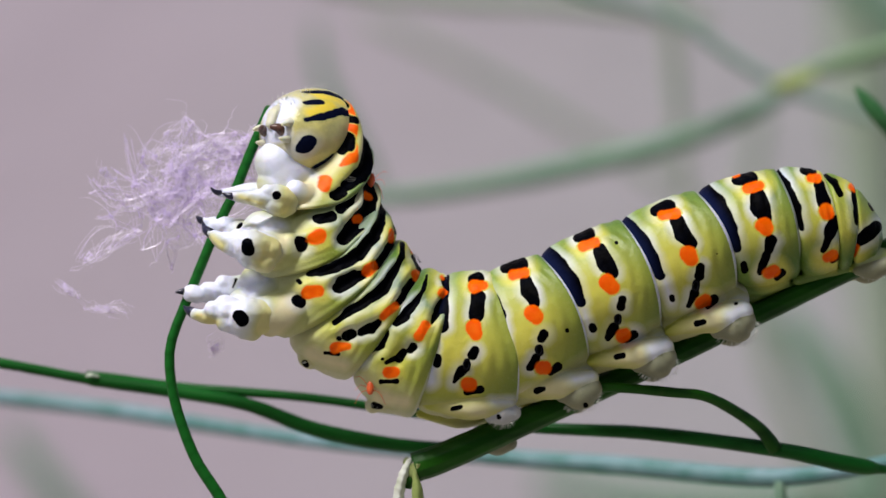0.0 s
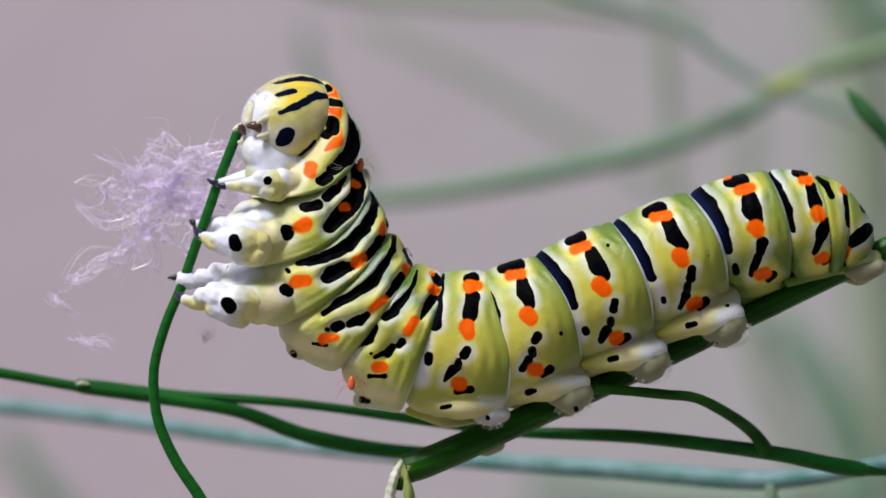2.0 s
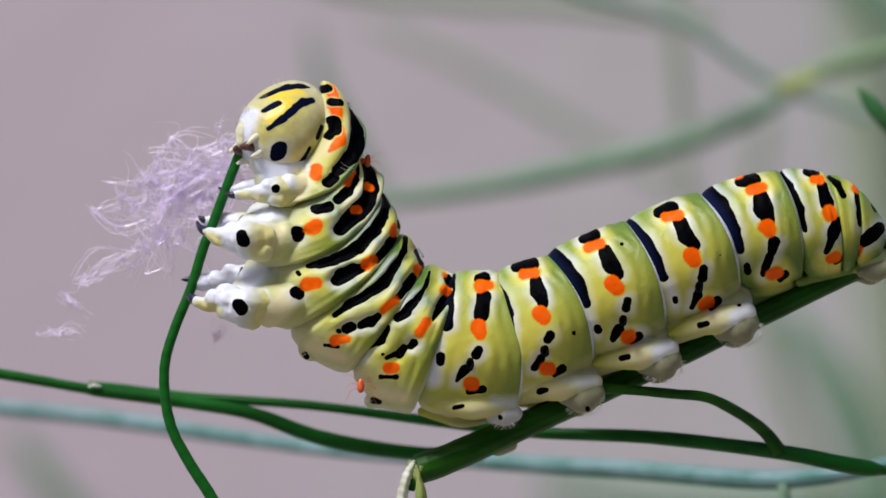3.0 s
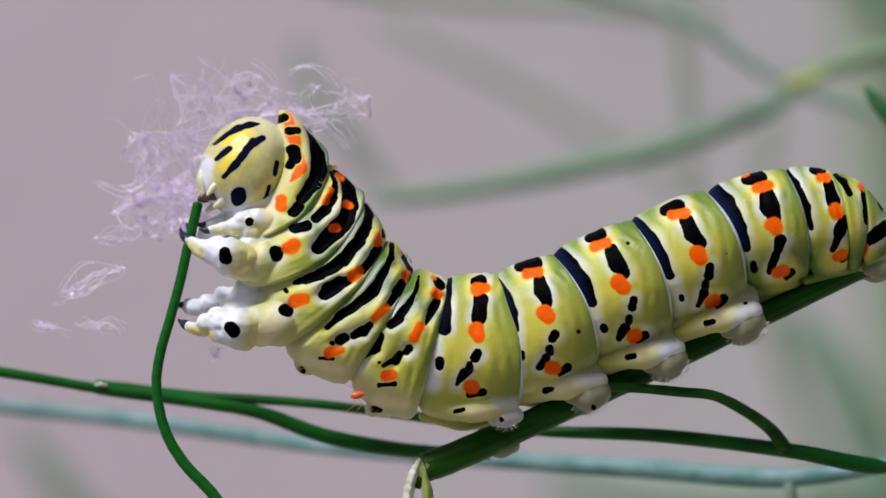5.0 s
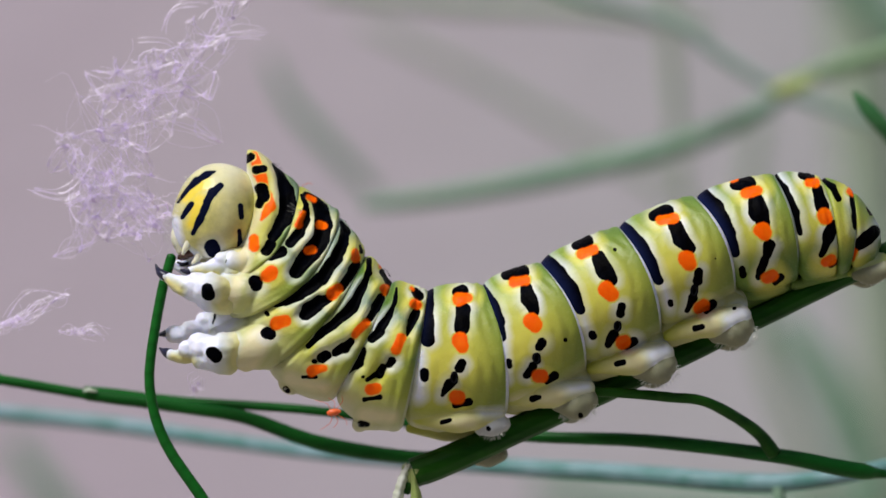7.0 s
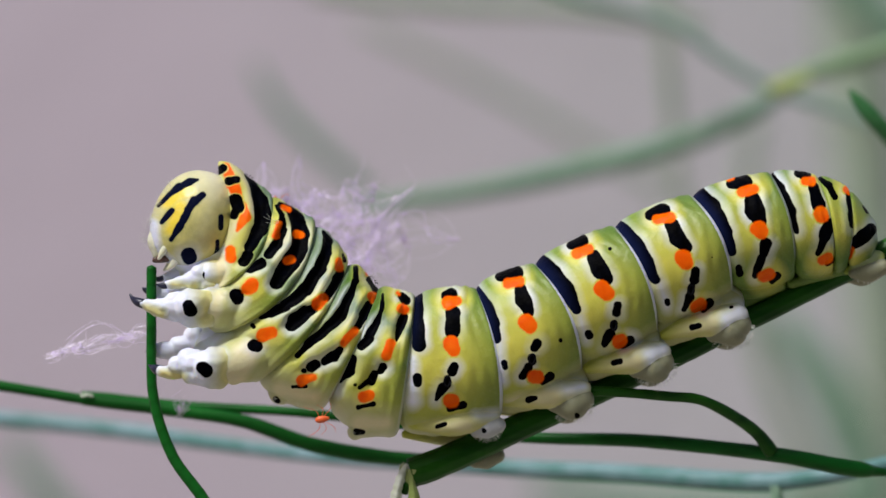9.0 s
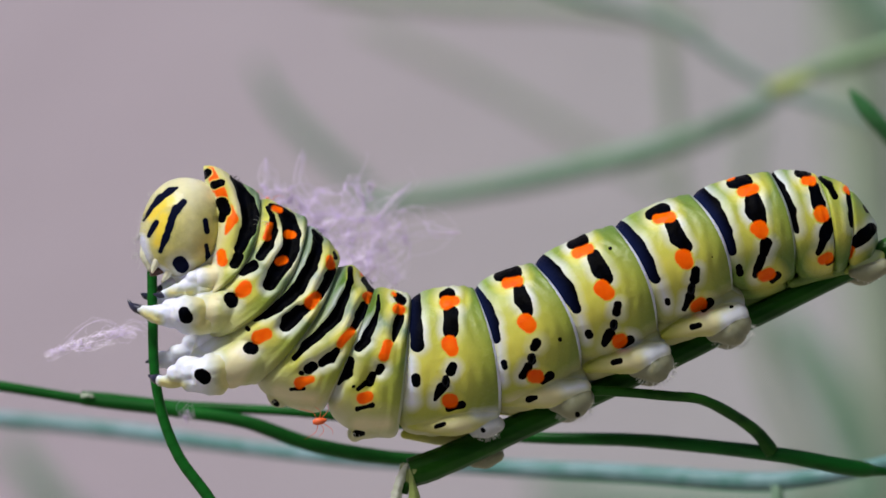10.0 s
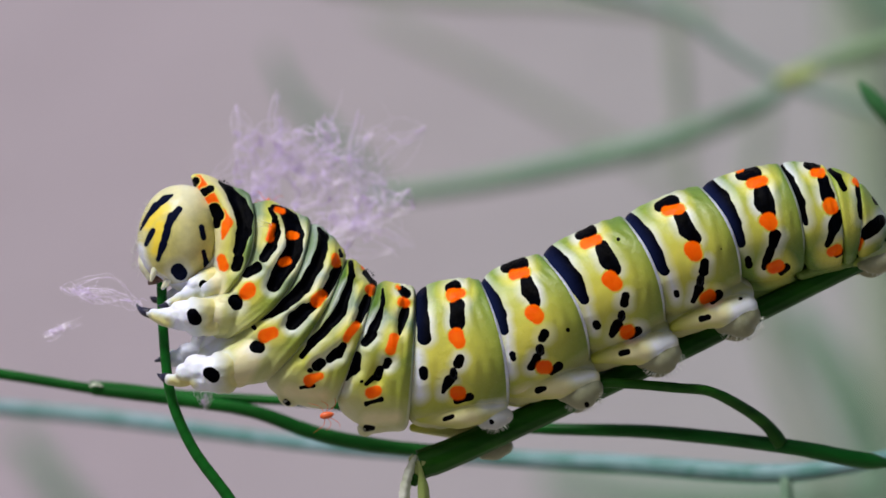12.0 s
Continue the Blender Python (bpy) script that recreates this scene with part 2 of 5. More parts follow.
# ---- setting ----
def setting():
    # ground out of view, made pale so it bounces light onto the undersides
    ground = simple_material("pale_bounce_soil", (0.20, 0.18, 0.15), (0.33, 0.30, 0.255), 6, 0.9, 0.01)
    v = [(-400, -400, -0.45), (400, -400, -0.45), (400, 400, -0.45), (-400, 400, -0.45)]
    tagged(mesh_object("ground", v, [[0, 1, 2, 3]], ground, smooth=False), "unseen bare soil, kept pale to bounce light upward", "ground", kind="structure")
    n = Nodes("pale_wall", 0.9, 0.2)
    big = n.noise(2.2, 2)
    c = n.mix(n.ramp(big, 0.35, 0.65), (0.505, 0.435, 0.505), (0.565, 0.495, 0.565))
    # greenish haze of blurred foliage painted onto the wall, growing rightwards
    across = n.add("ShaderNodeSeparateXYZ")
    n.link(n.where, across.inputs[0])
    c = n.mix(n.ramp(across.outputs[0], -0.1, 0.16, 0.0, 0.85), c, (0.435, 0.45, 0.455))
    n.colour(c)
    n.bump(n.noise(60, 4), 0.3, 0.01)
    x, y0, y1, z0, z1 = 3.0, 1.4, 1.6, -0.47, 1.3
    v = [(sx * x, y, z) for z in (z0, z1) for y in (y0, y1) for sx in (-1, 1)]
    f = [[0, 1, 5, 4], [1, 3, 7, 5], [3, 2, 6, 7], [2, 0, 4, 6], [4, 5, 7, 6], [0, 2, 3, 1]]
    tagged(mesh_object("backdrop", v, f, n.mat, smooth=False), "pale mauve plastered wall far behind the plant", "wall", kind="structure")
    # unseen dark wall added behind the camera; it blocks frontal sky light
    unseen_dark = simple_material("unseen_wall_dark", (0.015, 0.03, 0.012), (0.05, 0.08, 0.03), 14, 0.9, 0.02)
    v = [(p, q - 4.0, min(r, 0.9)) for p, q, r in v]
    tagged(mesh_object("unseen_wall_behind", v, f, unseen_dark, smooth=False), "unseen dark wall added behind the camera, holding back front light", "wall", kind="structure")


setting()


# ---- stems ----
def fennel():
    base = plan(1700, 400)
    plant = thing("fennel_stem", tuple(base), "thick green fennel stem with a torn cut end, carrying the caterpillar", "plant stem")
    main = stem("stalk", [(734, 835, 0.3, 26), (800, 810, 0.4, 26), (1000, 719, 0.8, 23), (1200, 626, 0.8, 21), (1400, 527, 0.8, 20), (1600, 427, 0.8, 20), (1900, 267, 0.8, 22)],
                STEM, plant, 40, 120, 11, 0.03, 0.01)
    strips = [
        ([(727, 820, 0.0, 4), (718, 836, -0.2, 7), (711, 856, -0.3, 8), (706, 880, -0.2, 9), (704, 915, 0, 8)], PITH, 0.09, "pale translucent torn fibre of the cut end"),
        ([(738, 830, -0.2, 11), (735, 850, -0.3, 5), (738, 872, -0.3, 9), (740, 900, -0.2, 10), (740, 930, -0.2, 10)], YOUNG, 0.02, "yellowish green peeled inner strand"),
        # dark strip standing in for the shaded gap between the two strands
        ([(729, 846, 0.1, 5), (725, 858, 0.0, 8), (722, 872, 0.1, 5)], STEM, 0.02, "")]
    for rows, mat, rough, label in strips:
        stem("torn_strip", rows, mat, plant, 16, 40, 5, 0.12, rough, label=label)
    stem("cut_face", [(731, 838, 0.4, 25), (723, 842, 0.4, 23), (719, 844, 0.4, 12)], YOUNG, plant, 24, 8, 5, 0.08, 0.05, label="pale moist cut end")
    stem("twig", [(1040, 694, 0.0, 9), (1065, 690, -0.3, 9), (1120, 693, -0.3, 8.5), (1190, 699, 0.2, 9), (1246, 705, 0.5, 9), (1300, 731, 1.5, 10), (1345, 763, 2.5, 11), (1372, 798, 3.0, 13)], STEM, plant, 16, 60, 5, 0.05)
    return plant


def back_stems():
    global SLENDER, WAXY
    s = SLENDER = thing("slender_stem", tuple(plan(1545, 828, 6)), "slender dark green stem running behind the caterpillar", "plant stem")
    stem("stalk", [(-150, 655, 9, 8), (0, 677, 9, 9), (140, 700, 9, 9), (170, 704, 9, 11), (330, 724, 9, 11), (440, 742, 9, 12), (560, 783, 9, 13), (700, 806, 9, 12), (850, 812, 9, 9)], THIN, s)
    stem("side_stem", [(150, 692, 10, 5), (200, 699, 10, 8), (330, 714, 10, 9), (540, 726, 9, 8), (800, 757, 8, 9), (950, 771, 7, 10), (1150, 777, 5, 12), (1375, 801, 3.2, 13), (1480, 820, 3.5, 14), (1530, 828, 4, 14), (1556, 831, 4.5, 9), (1590, 834, 5, 5)], THIN, s)
    w = WAXY = thing("waxy_stem", tuple(plan(1500, 836, 12)), "bluish waxy fennel stem beyond the slender stem", "plant stem")
    stem("stalk", [(-150, 722, 40, 12), (0, 736, 40, 13), (200, 755, 38, 14), (400, 782, 34, 13), (600, 806, 30, 12), (850, 822, 26, 14), (1100, 834, 22, 17), (1340, 850, 18, 17), (1480, 838, 16, 14), (1600, 812, 16, 13), (1750, 780, 16, 13)], BLUE, w)
    stem("stub", [(1378, 856, 17, 8), (1382, 880, 17, 11), (1384, 960, 17, 11)], FAR, w)
    stem("bud_scale", [(149, 697, 8.6, 1.5), (158, 694, 8.5, 2.6), (172, 697, 8.6, 1.5)], PITH, s, 10, 12, 3, 0.1, 0.0, label="tiny pale bud scale")
    leaf = thing("leaf_tip", tuple(plan(1600, 260, 22)), "dark green pointed fennel leaflet", "leaf")
    stem("blade", [(1508, 155, 22, 2), (1525, 177, 22, 9), (1558, 214, 22, 12), (1640, 300, 23, 12)], LEAFLET, leaf, 12, 30, 2, 0.3)


def far_stems():
    global SHOOT

    def blurred(label, pts, material=None):
        x, y, d, r = pts[-1]
        s = thing("background_stalk", tuple(plan(x, y, d)), label, "plant stem", "blurred background stalks")
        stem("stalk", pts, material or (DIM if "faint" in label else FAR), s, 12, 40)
        return s

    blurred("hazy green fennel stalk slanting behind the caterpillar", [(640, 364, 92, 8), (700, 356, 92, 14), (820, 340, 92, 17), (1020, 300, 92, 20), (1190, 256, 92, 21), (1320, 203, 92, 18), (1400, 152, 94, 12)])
    # hazy_stem and hazy_leaf likewise carry haze in their pale colour
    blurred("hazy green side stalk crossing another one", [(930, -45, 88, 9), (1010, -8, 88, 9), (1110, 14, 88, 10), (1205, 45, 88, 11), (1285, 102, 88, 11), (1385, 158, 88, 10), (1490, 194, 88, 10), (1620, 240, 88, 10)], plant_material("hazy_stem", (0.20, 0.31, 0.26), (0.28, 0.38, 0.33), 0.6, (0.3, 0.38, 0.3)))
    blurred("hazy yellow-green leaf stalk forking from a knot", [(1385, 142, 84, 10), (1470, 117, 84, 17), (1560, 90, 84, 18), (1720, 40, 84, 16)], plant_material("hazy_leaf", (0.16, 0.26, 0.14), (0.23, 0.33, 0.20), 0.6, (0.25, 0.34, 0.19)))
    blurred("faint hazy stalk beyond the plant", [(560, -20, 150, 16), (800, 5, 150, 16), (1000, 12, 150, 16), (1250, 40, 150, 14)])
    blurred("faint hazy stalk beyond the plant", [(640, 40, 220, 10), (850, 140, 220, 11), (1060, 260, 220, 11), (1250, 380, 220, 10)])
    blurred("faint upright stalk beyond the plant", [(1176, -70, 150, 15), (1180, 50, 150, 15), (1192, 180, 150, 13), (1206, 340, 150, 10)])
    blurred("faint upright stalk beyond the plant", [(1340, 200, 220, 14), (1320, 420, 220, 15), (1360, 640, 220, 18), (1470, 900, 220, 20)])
    # wide pale stalk added to make the greenish haze at the right
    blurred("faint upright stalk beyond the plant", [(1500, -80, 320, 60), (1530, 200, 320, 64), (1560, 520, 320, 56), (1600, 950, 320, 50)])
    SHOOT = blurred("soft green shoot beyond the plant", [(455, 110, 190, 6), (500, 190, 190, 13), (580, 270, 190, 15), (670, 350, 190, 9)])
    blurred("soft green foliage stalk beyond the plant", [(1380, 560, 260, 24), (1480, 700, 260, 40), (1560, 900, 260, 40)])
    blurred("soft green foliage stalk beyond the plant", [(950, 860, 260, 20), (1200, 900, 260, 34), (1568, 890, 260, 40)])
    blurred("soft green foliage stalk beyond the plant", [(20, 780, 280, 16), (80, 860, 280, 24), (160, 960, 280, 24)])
    # stalk added for the green haze of the upper right corner
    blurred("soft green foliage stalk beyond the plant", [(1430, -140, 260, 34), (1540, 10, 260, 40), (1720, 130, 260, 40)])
    node = thing("stalk_node", tuple(plan(1405, 150, 80)), "hazy yellow-green knot where two stalks cross", "plant stem")
    stem("bud", [(1362, 156, 80, 7), (1388, 152, 80, 12), (1412, 146, 80, 12), (1440, 134, 80, 7)], plant_material("young_shoot", (0.28, 0.34, 0.08), (0.40, 0.45, 0.14)), node, 12, 20)


fennel()
back_stems()
far_stems()

# ---- caterpillar ----
BASE = plan(900, 775)
cat = thing("caterpillar", tuple(BASE), "plump green caterpillar with black bands and orange spots", "caterpillar")
# folds between body rings: back x, y, belly x, y, flank bow, half depth
FOLDS = [
    (373, 302, 362, 515, 30, 62), (470, 360, 352, 552, 38, 92), (552, 404, 388, 612, 38, 104), (606, 468, 458, 692, 20, 106), (660, 512, 578, 735, 4, 106),
    (726, 523, 706, 776, 3, 105), (838, 508, 888, 738, 14, 104), (945, 462, 1036, 652, 20, 104), (1088, 395, 1170, 585, 18, 102),
    (1226, 340, 1302, 515, 20, 98), (1366, 300, 1412, 490, 16, 92), (1450, 306, 1480, 478, 12, 82), (1508, 330, 1505, 470, 8, 66), (1556, 392, 1545, 462, 2, 30)]
NAMES = ["collar", "thorax_ring", "thorax_ring", "body_ring", "body_ring", "body_ring", "body_ring", "body_ring", "body_ring", "body_ring", "body_ring", "body_ring", "tail_ring"]


def fold(i):
    return np.array(FOLDS[i], float)


def ring(i, centre, black, orange, ridge=0.0, waves=2, nf=56, nv=260):
    """One rigid body ring between two folds, tucked under its neighbours."""
    a, b = fold(i), fold(i + 1)
    f = np.concatenate([np.linspace(-0.04 if i == 0 else -0.22, -0.03, 8), np.linspace(0, 1.0, nf), np.linspace(1.008, 1.03, 4)])
    v = np.linspace(0, 2 * np.pi, nv, endpoint=False)
    F, V = np.meshgrid(f, v, indexing="ij")
    P = a[None, None, :] * (1 - F[..., None]) + b[None, None, :] * F[..., None]
    dx, dy = P[..., 0] - P[..., 2], P[..., 1] - P[..., 3]
    h = np.hypot(dx, dy) / 2
    ux, uy = dx / h / 2, dy / h / 2
    ax, ay = -uy, ux
    cx, cy = (P[..., 0] + P[..., 2]) / 2, (P[..., 1] + P[..., 3]) / 2
    r = 1 - (0.045 if i < 5 else 0.11) * np.exp(-np.clip(F, 0, 2) / 0.07) - 0.10 * np.clip(-F / 0.15, 0, 2) - 0.03 * np.exp(-np.clip(1 - F, 0, 2) / 0.015) - 2.2 * np.clip(F - 1, 0, 1)
    r += (0.022 if i < 5 else 0.03 + 0.03 * np.clip(np.cos(V), 0, 1)) * np.sin(np.clip(F, 0, 1) * np.pi)
    turn = np.degrees(np.arccos(np.clip(np.cos(V), -1, 1)))
    back = 0.3 * np.exp(-(turn / 40) ** 2) + np.exp(-((turn - 72) / 34) ** 2)
    inside = np.clip(F * 8, 0, 1) * np.clip((1 - F) * 8, 0, 1)
    r += ridge * back * inside * np.sin(2 * np.pi * waves * F - 1.2 + 0.4 * np.sin(2 * V + i))
    r += inside * (0.007 if i < 5 else 0.0125) * np.clip(3 * F - 1.2, 0.3, 1.2) * np.sin(40 * F + 3 * np.sin(3 * V + i) + 1.7 * i) * (0.4 + 0.6 * np.sin(5 * V + i) ** 2)
    r += inside * 0.006 * np.sin(3 * V + 2.1 * i + 5 * F)
    r += (0.075 if i < 5 else 0.03) * np.sin(np.clip(F, 0, 1) * np.pi) * np.clip((-np.cos(V) - 0.55) / 0.45, 0, 1)
    if i > 3:
        r -= (0.22 if i > 5 else 0.18) * np.exp(-np.clip(F, 0, 2) / 0.1) * np.clip(-np.cos(V) - 0.35, 0, 1)
    side = np.sin(V) ** 2
    X = cx + ux * h * r * np.cos(V) + ax * P[..., 4] * side
    Y = cy + uy * h * r * np.cos(V) + ay * P[..., 4] * side
    if i < 5:
        # the dark bands lie in furrows between swollen green folds
        furrow = np.tanh(capsule_distance(X, Y, [m for m in black if max(m[:2]) > 6]) / 8)
        r += inside * (0.085 * furrow + 0.01) * np.clip(1.2 - np.abs(np.cos(V)) ** 4, 0, 1)
        X = cx + ux * h * r * np.cos(V) + ax * P[..., 4] * side
        Y = cy + uy * h * r * np.cos(V) + ay * P[..., 4] * side
    Dp = -P[..., 5] * r * np.sin(V)
    shell = np.stack([X, Dp, -Y], -1).reshape(-1, 3)
    faces = grid_faces(len(f), nv).tolist()
    n = len(shell)
    pts = np.vstack([shell, shell[:nv].mean(0), shell[-nv:].mean(0) + (np.array([7.0, 0, 3.0]) if i == 12 else 0)])
    faces += [[n, (j + 1) % nv, j] for j in range(nv)] + [[n + 1, n - nv + j, n - nv + (j + 1) % nv] for j in range(nv)]
    fl, vl = np.append(F.ravel(), [f[0], f[-1]]), np.append(V.ravel(), [0, 0])
    parts = proleg_rows(i)
    if FLESH[i]:
        soft = FLESH[i][1:] if parts else FLESH[i]
        skin, faces = fuse([(pts, faces)] + [limb_shell(rows) for rows in soft + [rows for _, rows, _ in parts]], 1.7, 14)
        tree = kdtree.KDTree(n)
        for j, q in enumerate(shell):
            tree.insert(q, j)
        tree.balance()
        near = [tree.find(q)[1:] for q in skin]
        idx = np.array([q[0] for q in near])
        fl, vl = fl[idx], vl[idx]
        pts = skin
    whole, fine = pts, faces
    share = part_share(pts, faces, parts)
    normals = vertex_normals(pts, faces) if parts else None
    pts, faces, keep = subset(whole, fine, share == -1) if parts else (pts, faces, None)
    ob = mesh_object(NAMES[i], to_world(pts), faces, SKIN, cat, tuple(plan(*centre)))
    if parts:
        fl, vl = fl[keep], vl[keep]
        ob.data.normals_split_custom_set_from_vertices(normals[keep].tolist())
    px, py = pts[:, 0], -pts[:, 2]
    low = np.clip((-np.cos(vl) - 0.74) / 0.25, 0, 1)
    yellow = np.clip(1.32 - 1.7 * np.abs(fl - 0.36), 0, 1) * np.clip(1.15 - np.abs(np.cos(vl) + 0.1), 0, 1)
    wax = np.clip((fl - 0.982) / 0.008, 0, 1) * np.clip(np.sin(vl) ** 2 + 0.3, 0, 1) + 0.5 * np.clip((0.05 + 0.06 * np.clip(0.3 - np.cos(vl) * 2, 0, 1) * (0.6 + 0.4 * np.sin(7 * vl + i)) - fl) / 0.08, 0, 1) * np.clip(3.6 + 4 * np.cos(vl), 0, 1)
    if i < 5:
        edge = (0.25, 0.28, 0.32, 0.45, 0.5)[i]
        low = np.clip((-np.cos(vl) - edge) / 0.6, 0, 1)
        wax = 0.3 * wax + (0.15 if i < 3 else 0.2) * np.clip((-np.cos(vl) - 0.5) / 0.4, 0, 1)
        yellow = yellow * (0.26 if i < 3 else 0.5) * (1 - 0.85 * np.clip(np.cos(vl) * 1.6 + 0.2, 0, 1)) + 0.32 * np.clip(0.05 - np.cos(vl) * 1.6, 0, 1)
    grow = 1.4 if i < 4 else 0.7
    black = [(m[0] + grow, m[1] + grow, *m[2:]) for m in black]
    if i == 0:
        yellow = np.maximum(yellow, 0.9 * np.clip((440 - px) / 14, 0, 1) * np.clip((500 - py) / 30, 0, 1))
    low, wax = zones(i, px, py, (0.45 if i < 3 else 0.55) * low, wax)
    # greener back and rear halves, with crease, belly and tail shade painted in
    deep_shade = np.clip(np.cos(vl) * 1.2 + 0.8, 0, 1) if i < 5 else 0.62 * np.clip((fl - 0.45) / 0.35, 0, 1) + (0.0, 0.05, 0.1, 0.15, 0.25, 0.35, 0.45, 0.5)[i - 5] + 0.1 * np.clip(-np.cos(vl) * 2 - 0.9, 0, 1)
    # tail rings: pale tones cut back, painting in the shade there
    if i > 8:
        wax, yellow, low = wax * (0.12 if i == 12 else 0.4) * np.clip(3 + 4 * np.cos(vl), 0, 1), yellow * 0.75 * np.clip(1.6 + 2 * np.cos(vl), 0, 1), low * 0.1
    # the last mask paints a navy sheen on the front upper black stripes
    paint(ob, px, py, black, orange, yellow, low, wax, GOLD if i == 0 else (), deep_shade, 0.3 if i == 0 else 0.8 if i < 5 else 1.0,
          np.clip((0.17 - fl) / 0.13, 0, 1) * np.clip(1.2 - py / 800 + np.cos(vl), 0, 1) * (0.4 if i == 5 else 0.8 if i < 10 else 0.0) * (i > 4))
    for k, (name, rows, far) in enumerate(parts):
        if np.any(share == k):
            soft_part(i, ob, name, rows, far, black, *subset(whole, fine, share == k), normals)
    return ob


def proleg_rows(i):
    """Prolegs and foot pads of ring i, near and far: (name, rows, far)."""
    out = []
    for j, pad, dot in PADS:
        if j == i:
            for far in (False, True):
                out.append(("proleg", [(x - 14 * far, y + 16 * far, 1.7 if far else d, r) for x, y, d, r in FLESH[i][0]], far))
                out.append(("foot_pad", [(x - (0 if i == 5 else 10) * far, y + (54 if i == 5 else 6) * far, 1.3 if far else -0.3 if i == 12 else -1.25 if i == 5 else -0.9, r) for x, y, r in pad], far))
    return out


def part_share(pts, faces, parts):
    """Which proleg or foot pad each face belongs to (-1: the ring itself)."""
    share = np.full(len(faces), -1)
    if parts:
        mid = np.array([np.mean(pts[f], 0) for f in faces])
        best = np.full(len(faces), 2.6)
        for k, (name, rows, far) in enumerate(parts):
            p = spline(rows, 40)
            axis = np.stack([p[:, 0], p[:, 2] * 32, -p[:, 1]], -1)
            gap = (np.linalg.norm(mid[:, None, :] - axis[None], axis=2) - np.abs(p[:, 3])[None]).min(1)
            win = gap < best
            share[win], best[win] = k, gap[win]
    return share


def vertex_normals(pts, faces):
    q = np.array(faces)
    w = np.cross(pts[q[:, 2]] - pts[q[:, 0]], pts[q[:, 3]] - pts[q[:, 1]])
    out = np.zeros_like(pts)
    for c in range(4):
        np.add.at(out, q[:, c], w)
    return out / (np.linalg.norm(out, axis=1)[:, None] + 1e-12)


def subset(pts, faces, mask):
    q = np.array(faces)[mask]
    keep, inverse = np.unique(q, return_inverse=True)
    return pts[keep], inverse.reshape(q.shape).tolist(), keep


def soft_part(i, ring_ob, name, rows, far, black, pts, faces, keep, normals):
    """A proleg or foot pad grown out of its ring's skin."""
    pad = name == "foot_pad"
    x, y, d = rows[len(rows) // 2][:3]
    ob = mesh_object(name, to_world(pts), faces, PAD if pad else SKIN, ring_ob, tuple(plan(x, y, d)),
                     label="greyish foot pad fringed with bristles" if pad else "fleshy pale proleg gripping the stem")
    ob.data.normals_split_custom_set_from_vertices(normals[keep].tolist())
    px, py = pts[:, 0], -pts[:, 2]
    if pad:
        dot = [] if far else next(q[2] for q in PADS if q[0] == i)
        paint(ob, px, py, dot, [], np.full(len(px), 0.5), np.zeros(len(px)), np.full(len(px), 0.5 if i == 5 and not far else 0.08))
        return
    along = np.clip((px - rows[0][0]) / (rows[-1][0] - rows[0][0]), 0, 1)
    cream, wax = zones(i, px, py, 0.5 * np.clip(along * 2.2 - 0.2, 0, 1), np.zeros(len(px)))
    # the last proleg's tones are dulled to paint it as shaded
    cream = np.minimum(cream, np.clip(along * 2.2, 0, 1)) * (0.3 if i == 12 else 0.85)
    paint(ob, px, py, [] if far else black + PROLEG_SPOTS.get(i, []), [], np.full(len(px), 0.25 if i == 12 else 0.6), cream, wax * (0.25 if i == 12 else 0.85))


def zones(i, px, py, cream, wax):
    """White and cream flesh of legs and prolegs laid over a ring's tones."""
    # cream strips under the tail are weakened to stand for shade
    w, c = soft_zone(px, py, WHITE[i], 11), soft_zone(px, py, CREAM[i], 10) * (0.22 if i > 8 else 1.0)
    return np.maximum(cream * (1 - w), c), np.maximum(wax, w) * (1 - c)


# soft bases of legs and prolegs grown out of each ring: rows of (x, y, d, radius)
FLESH = [[] for _ in range(13)]
FLESH[0] += [[(392, 470, 0, 40), (356, 476, 0, 44), (332, 470, 0, 40)], [(404, 482, 0, 40), (380, 496, 0, 38), (360, 503, 0, 34), (346, 505, 0, 30)], [(400, 490, -1.4, 20), (384, 505, -1.7, 20), (366, 507, -1.7, 20)], [(388, 480, 1.2, 30), (360, 498, 1.0, 20)]]
FLESH[1] += [[(412, 548, -1.6, 34), (390, 560, -1.9, 33), (372, 562, -2.0, 28), (345, 562, -2.0, 27)], [(396, 544, -2.2, 19), (382, 582, -2.1, 18)], [(420, 530, 1.0, 34), (370, 540, 0.9, 26), (350, 540, 0.9, 22)], [(408, 512, 0, 40), (378, 526, 0, 40), (366, 530, 0, 36)], [(396, 522, -1.0, 34), (372, 536, -1.2, 30)], [(404, 538, -0.5, 48), (368, 547, -0.7, 40), (346, 550, -0.7, 30)]]
FLESH[2] += [[(462, 640, -1.5, 38), (436, 650, -1.9, 42), (408, 658, -2.1, 36), (378, 668, -2.1, 30)], [(400, 612, -0.4, 26), (385, 618, 0.2, 30), (365, 630, 0.9, 24)], [(436, 634, -2.2, 24), (414, 678, -2.0, 20)], [(440, 615, 1.0, 40), (385, 625, 0.9, 26)], [(428, 590, 0, 40), (400, 602, 0, 38), (388, 606, 0, 34)], [(432, 636, -0.6, 52), (394, 647, -0.8, 44), (370, 652, -0.8, 33)]]
FLESH[3] += [[(528, 682, -0.6, 40), (516, 696, -0.5, 38), (504, 708, -0.4, 24)], [(528, 682, 0.6, 40), (518, 694, 0.5, 36), (512, 700, 0.4, 26)]]
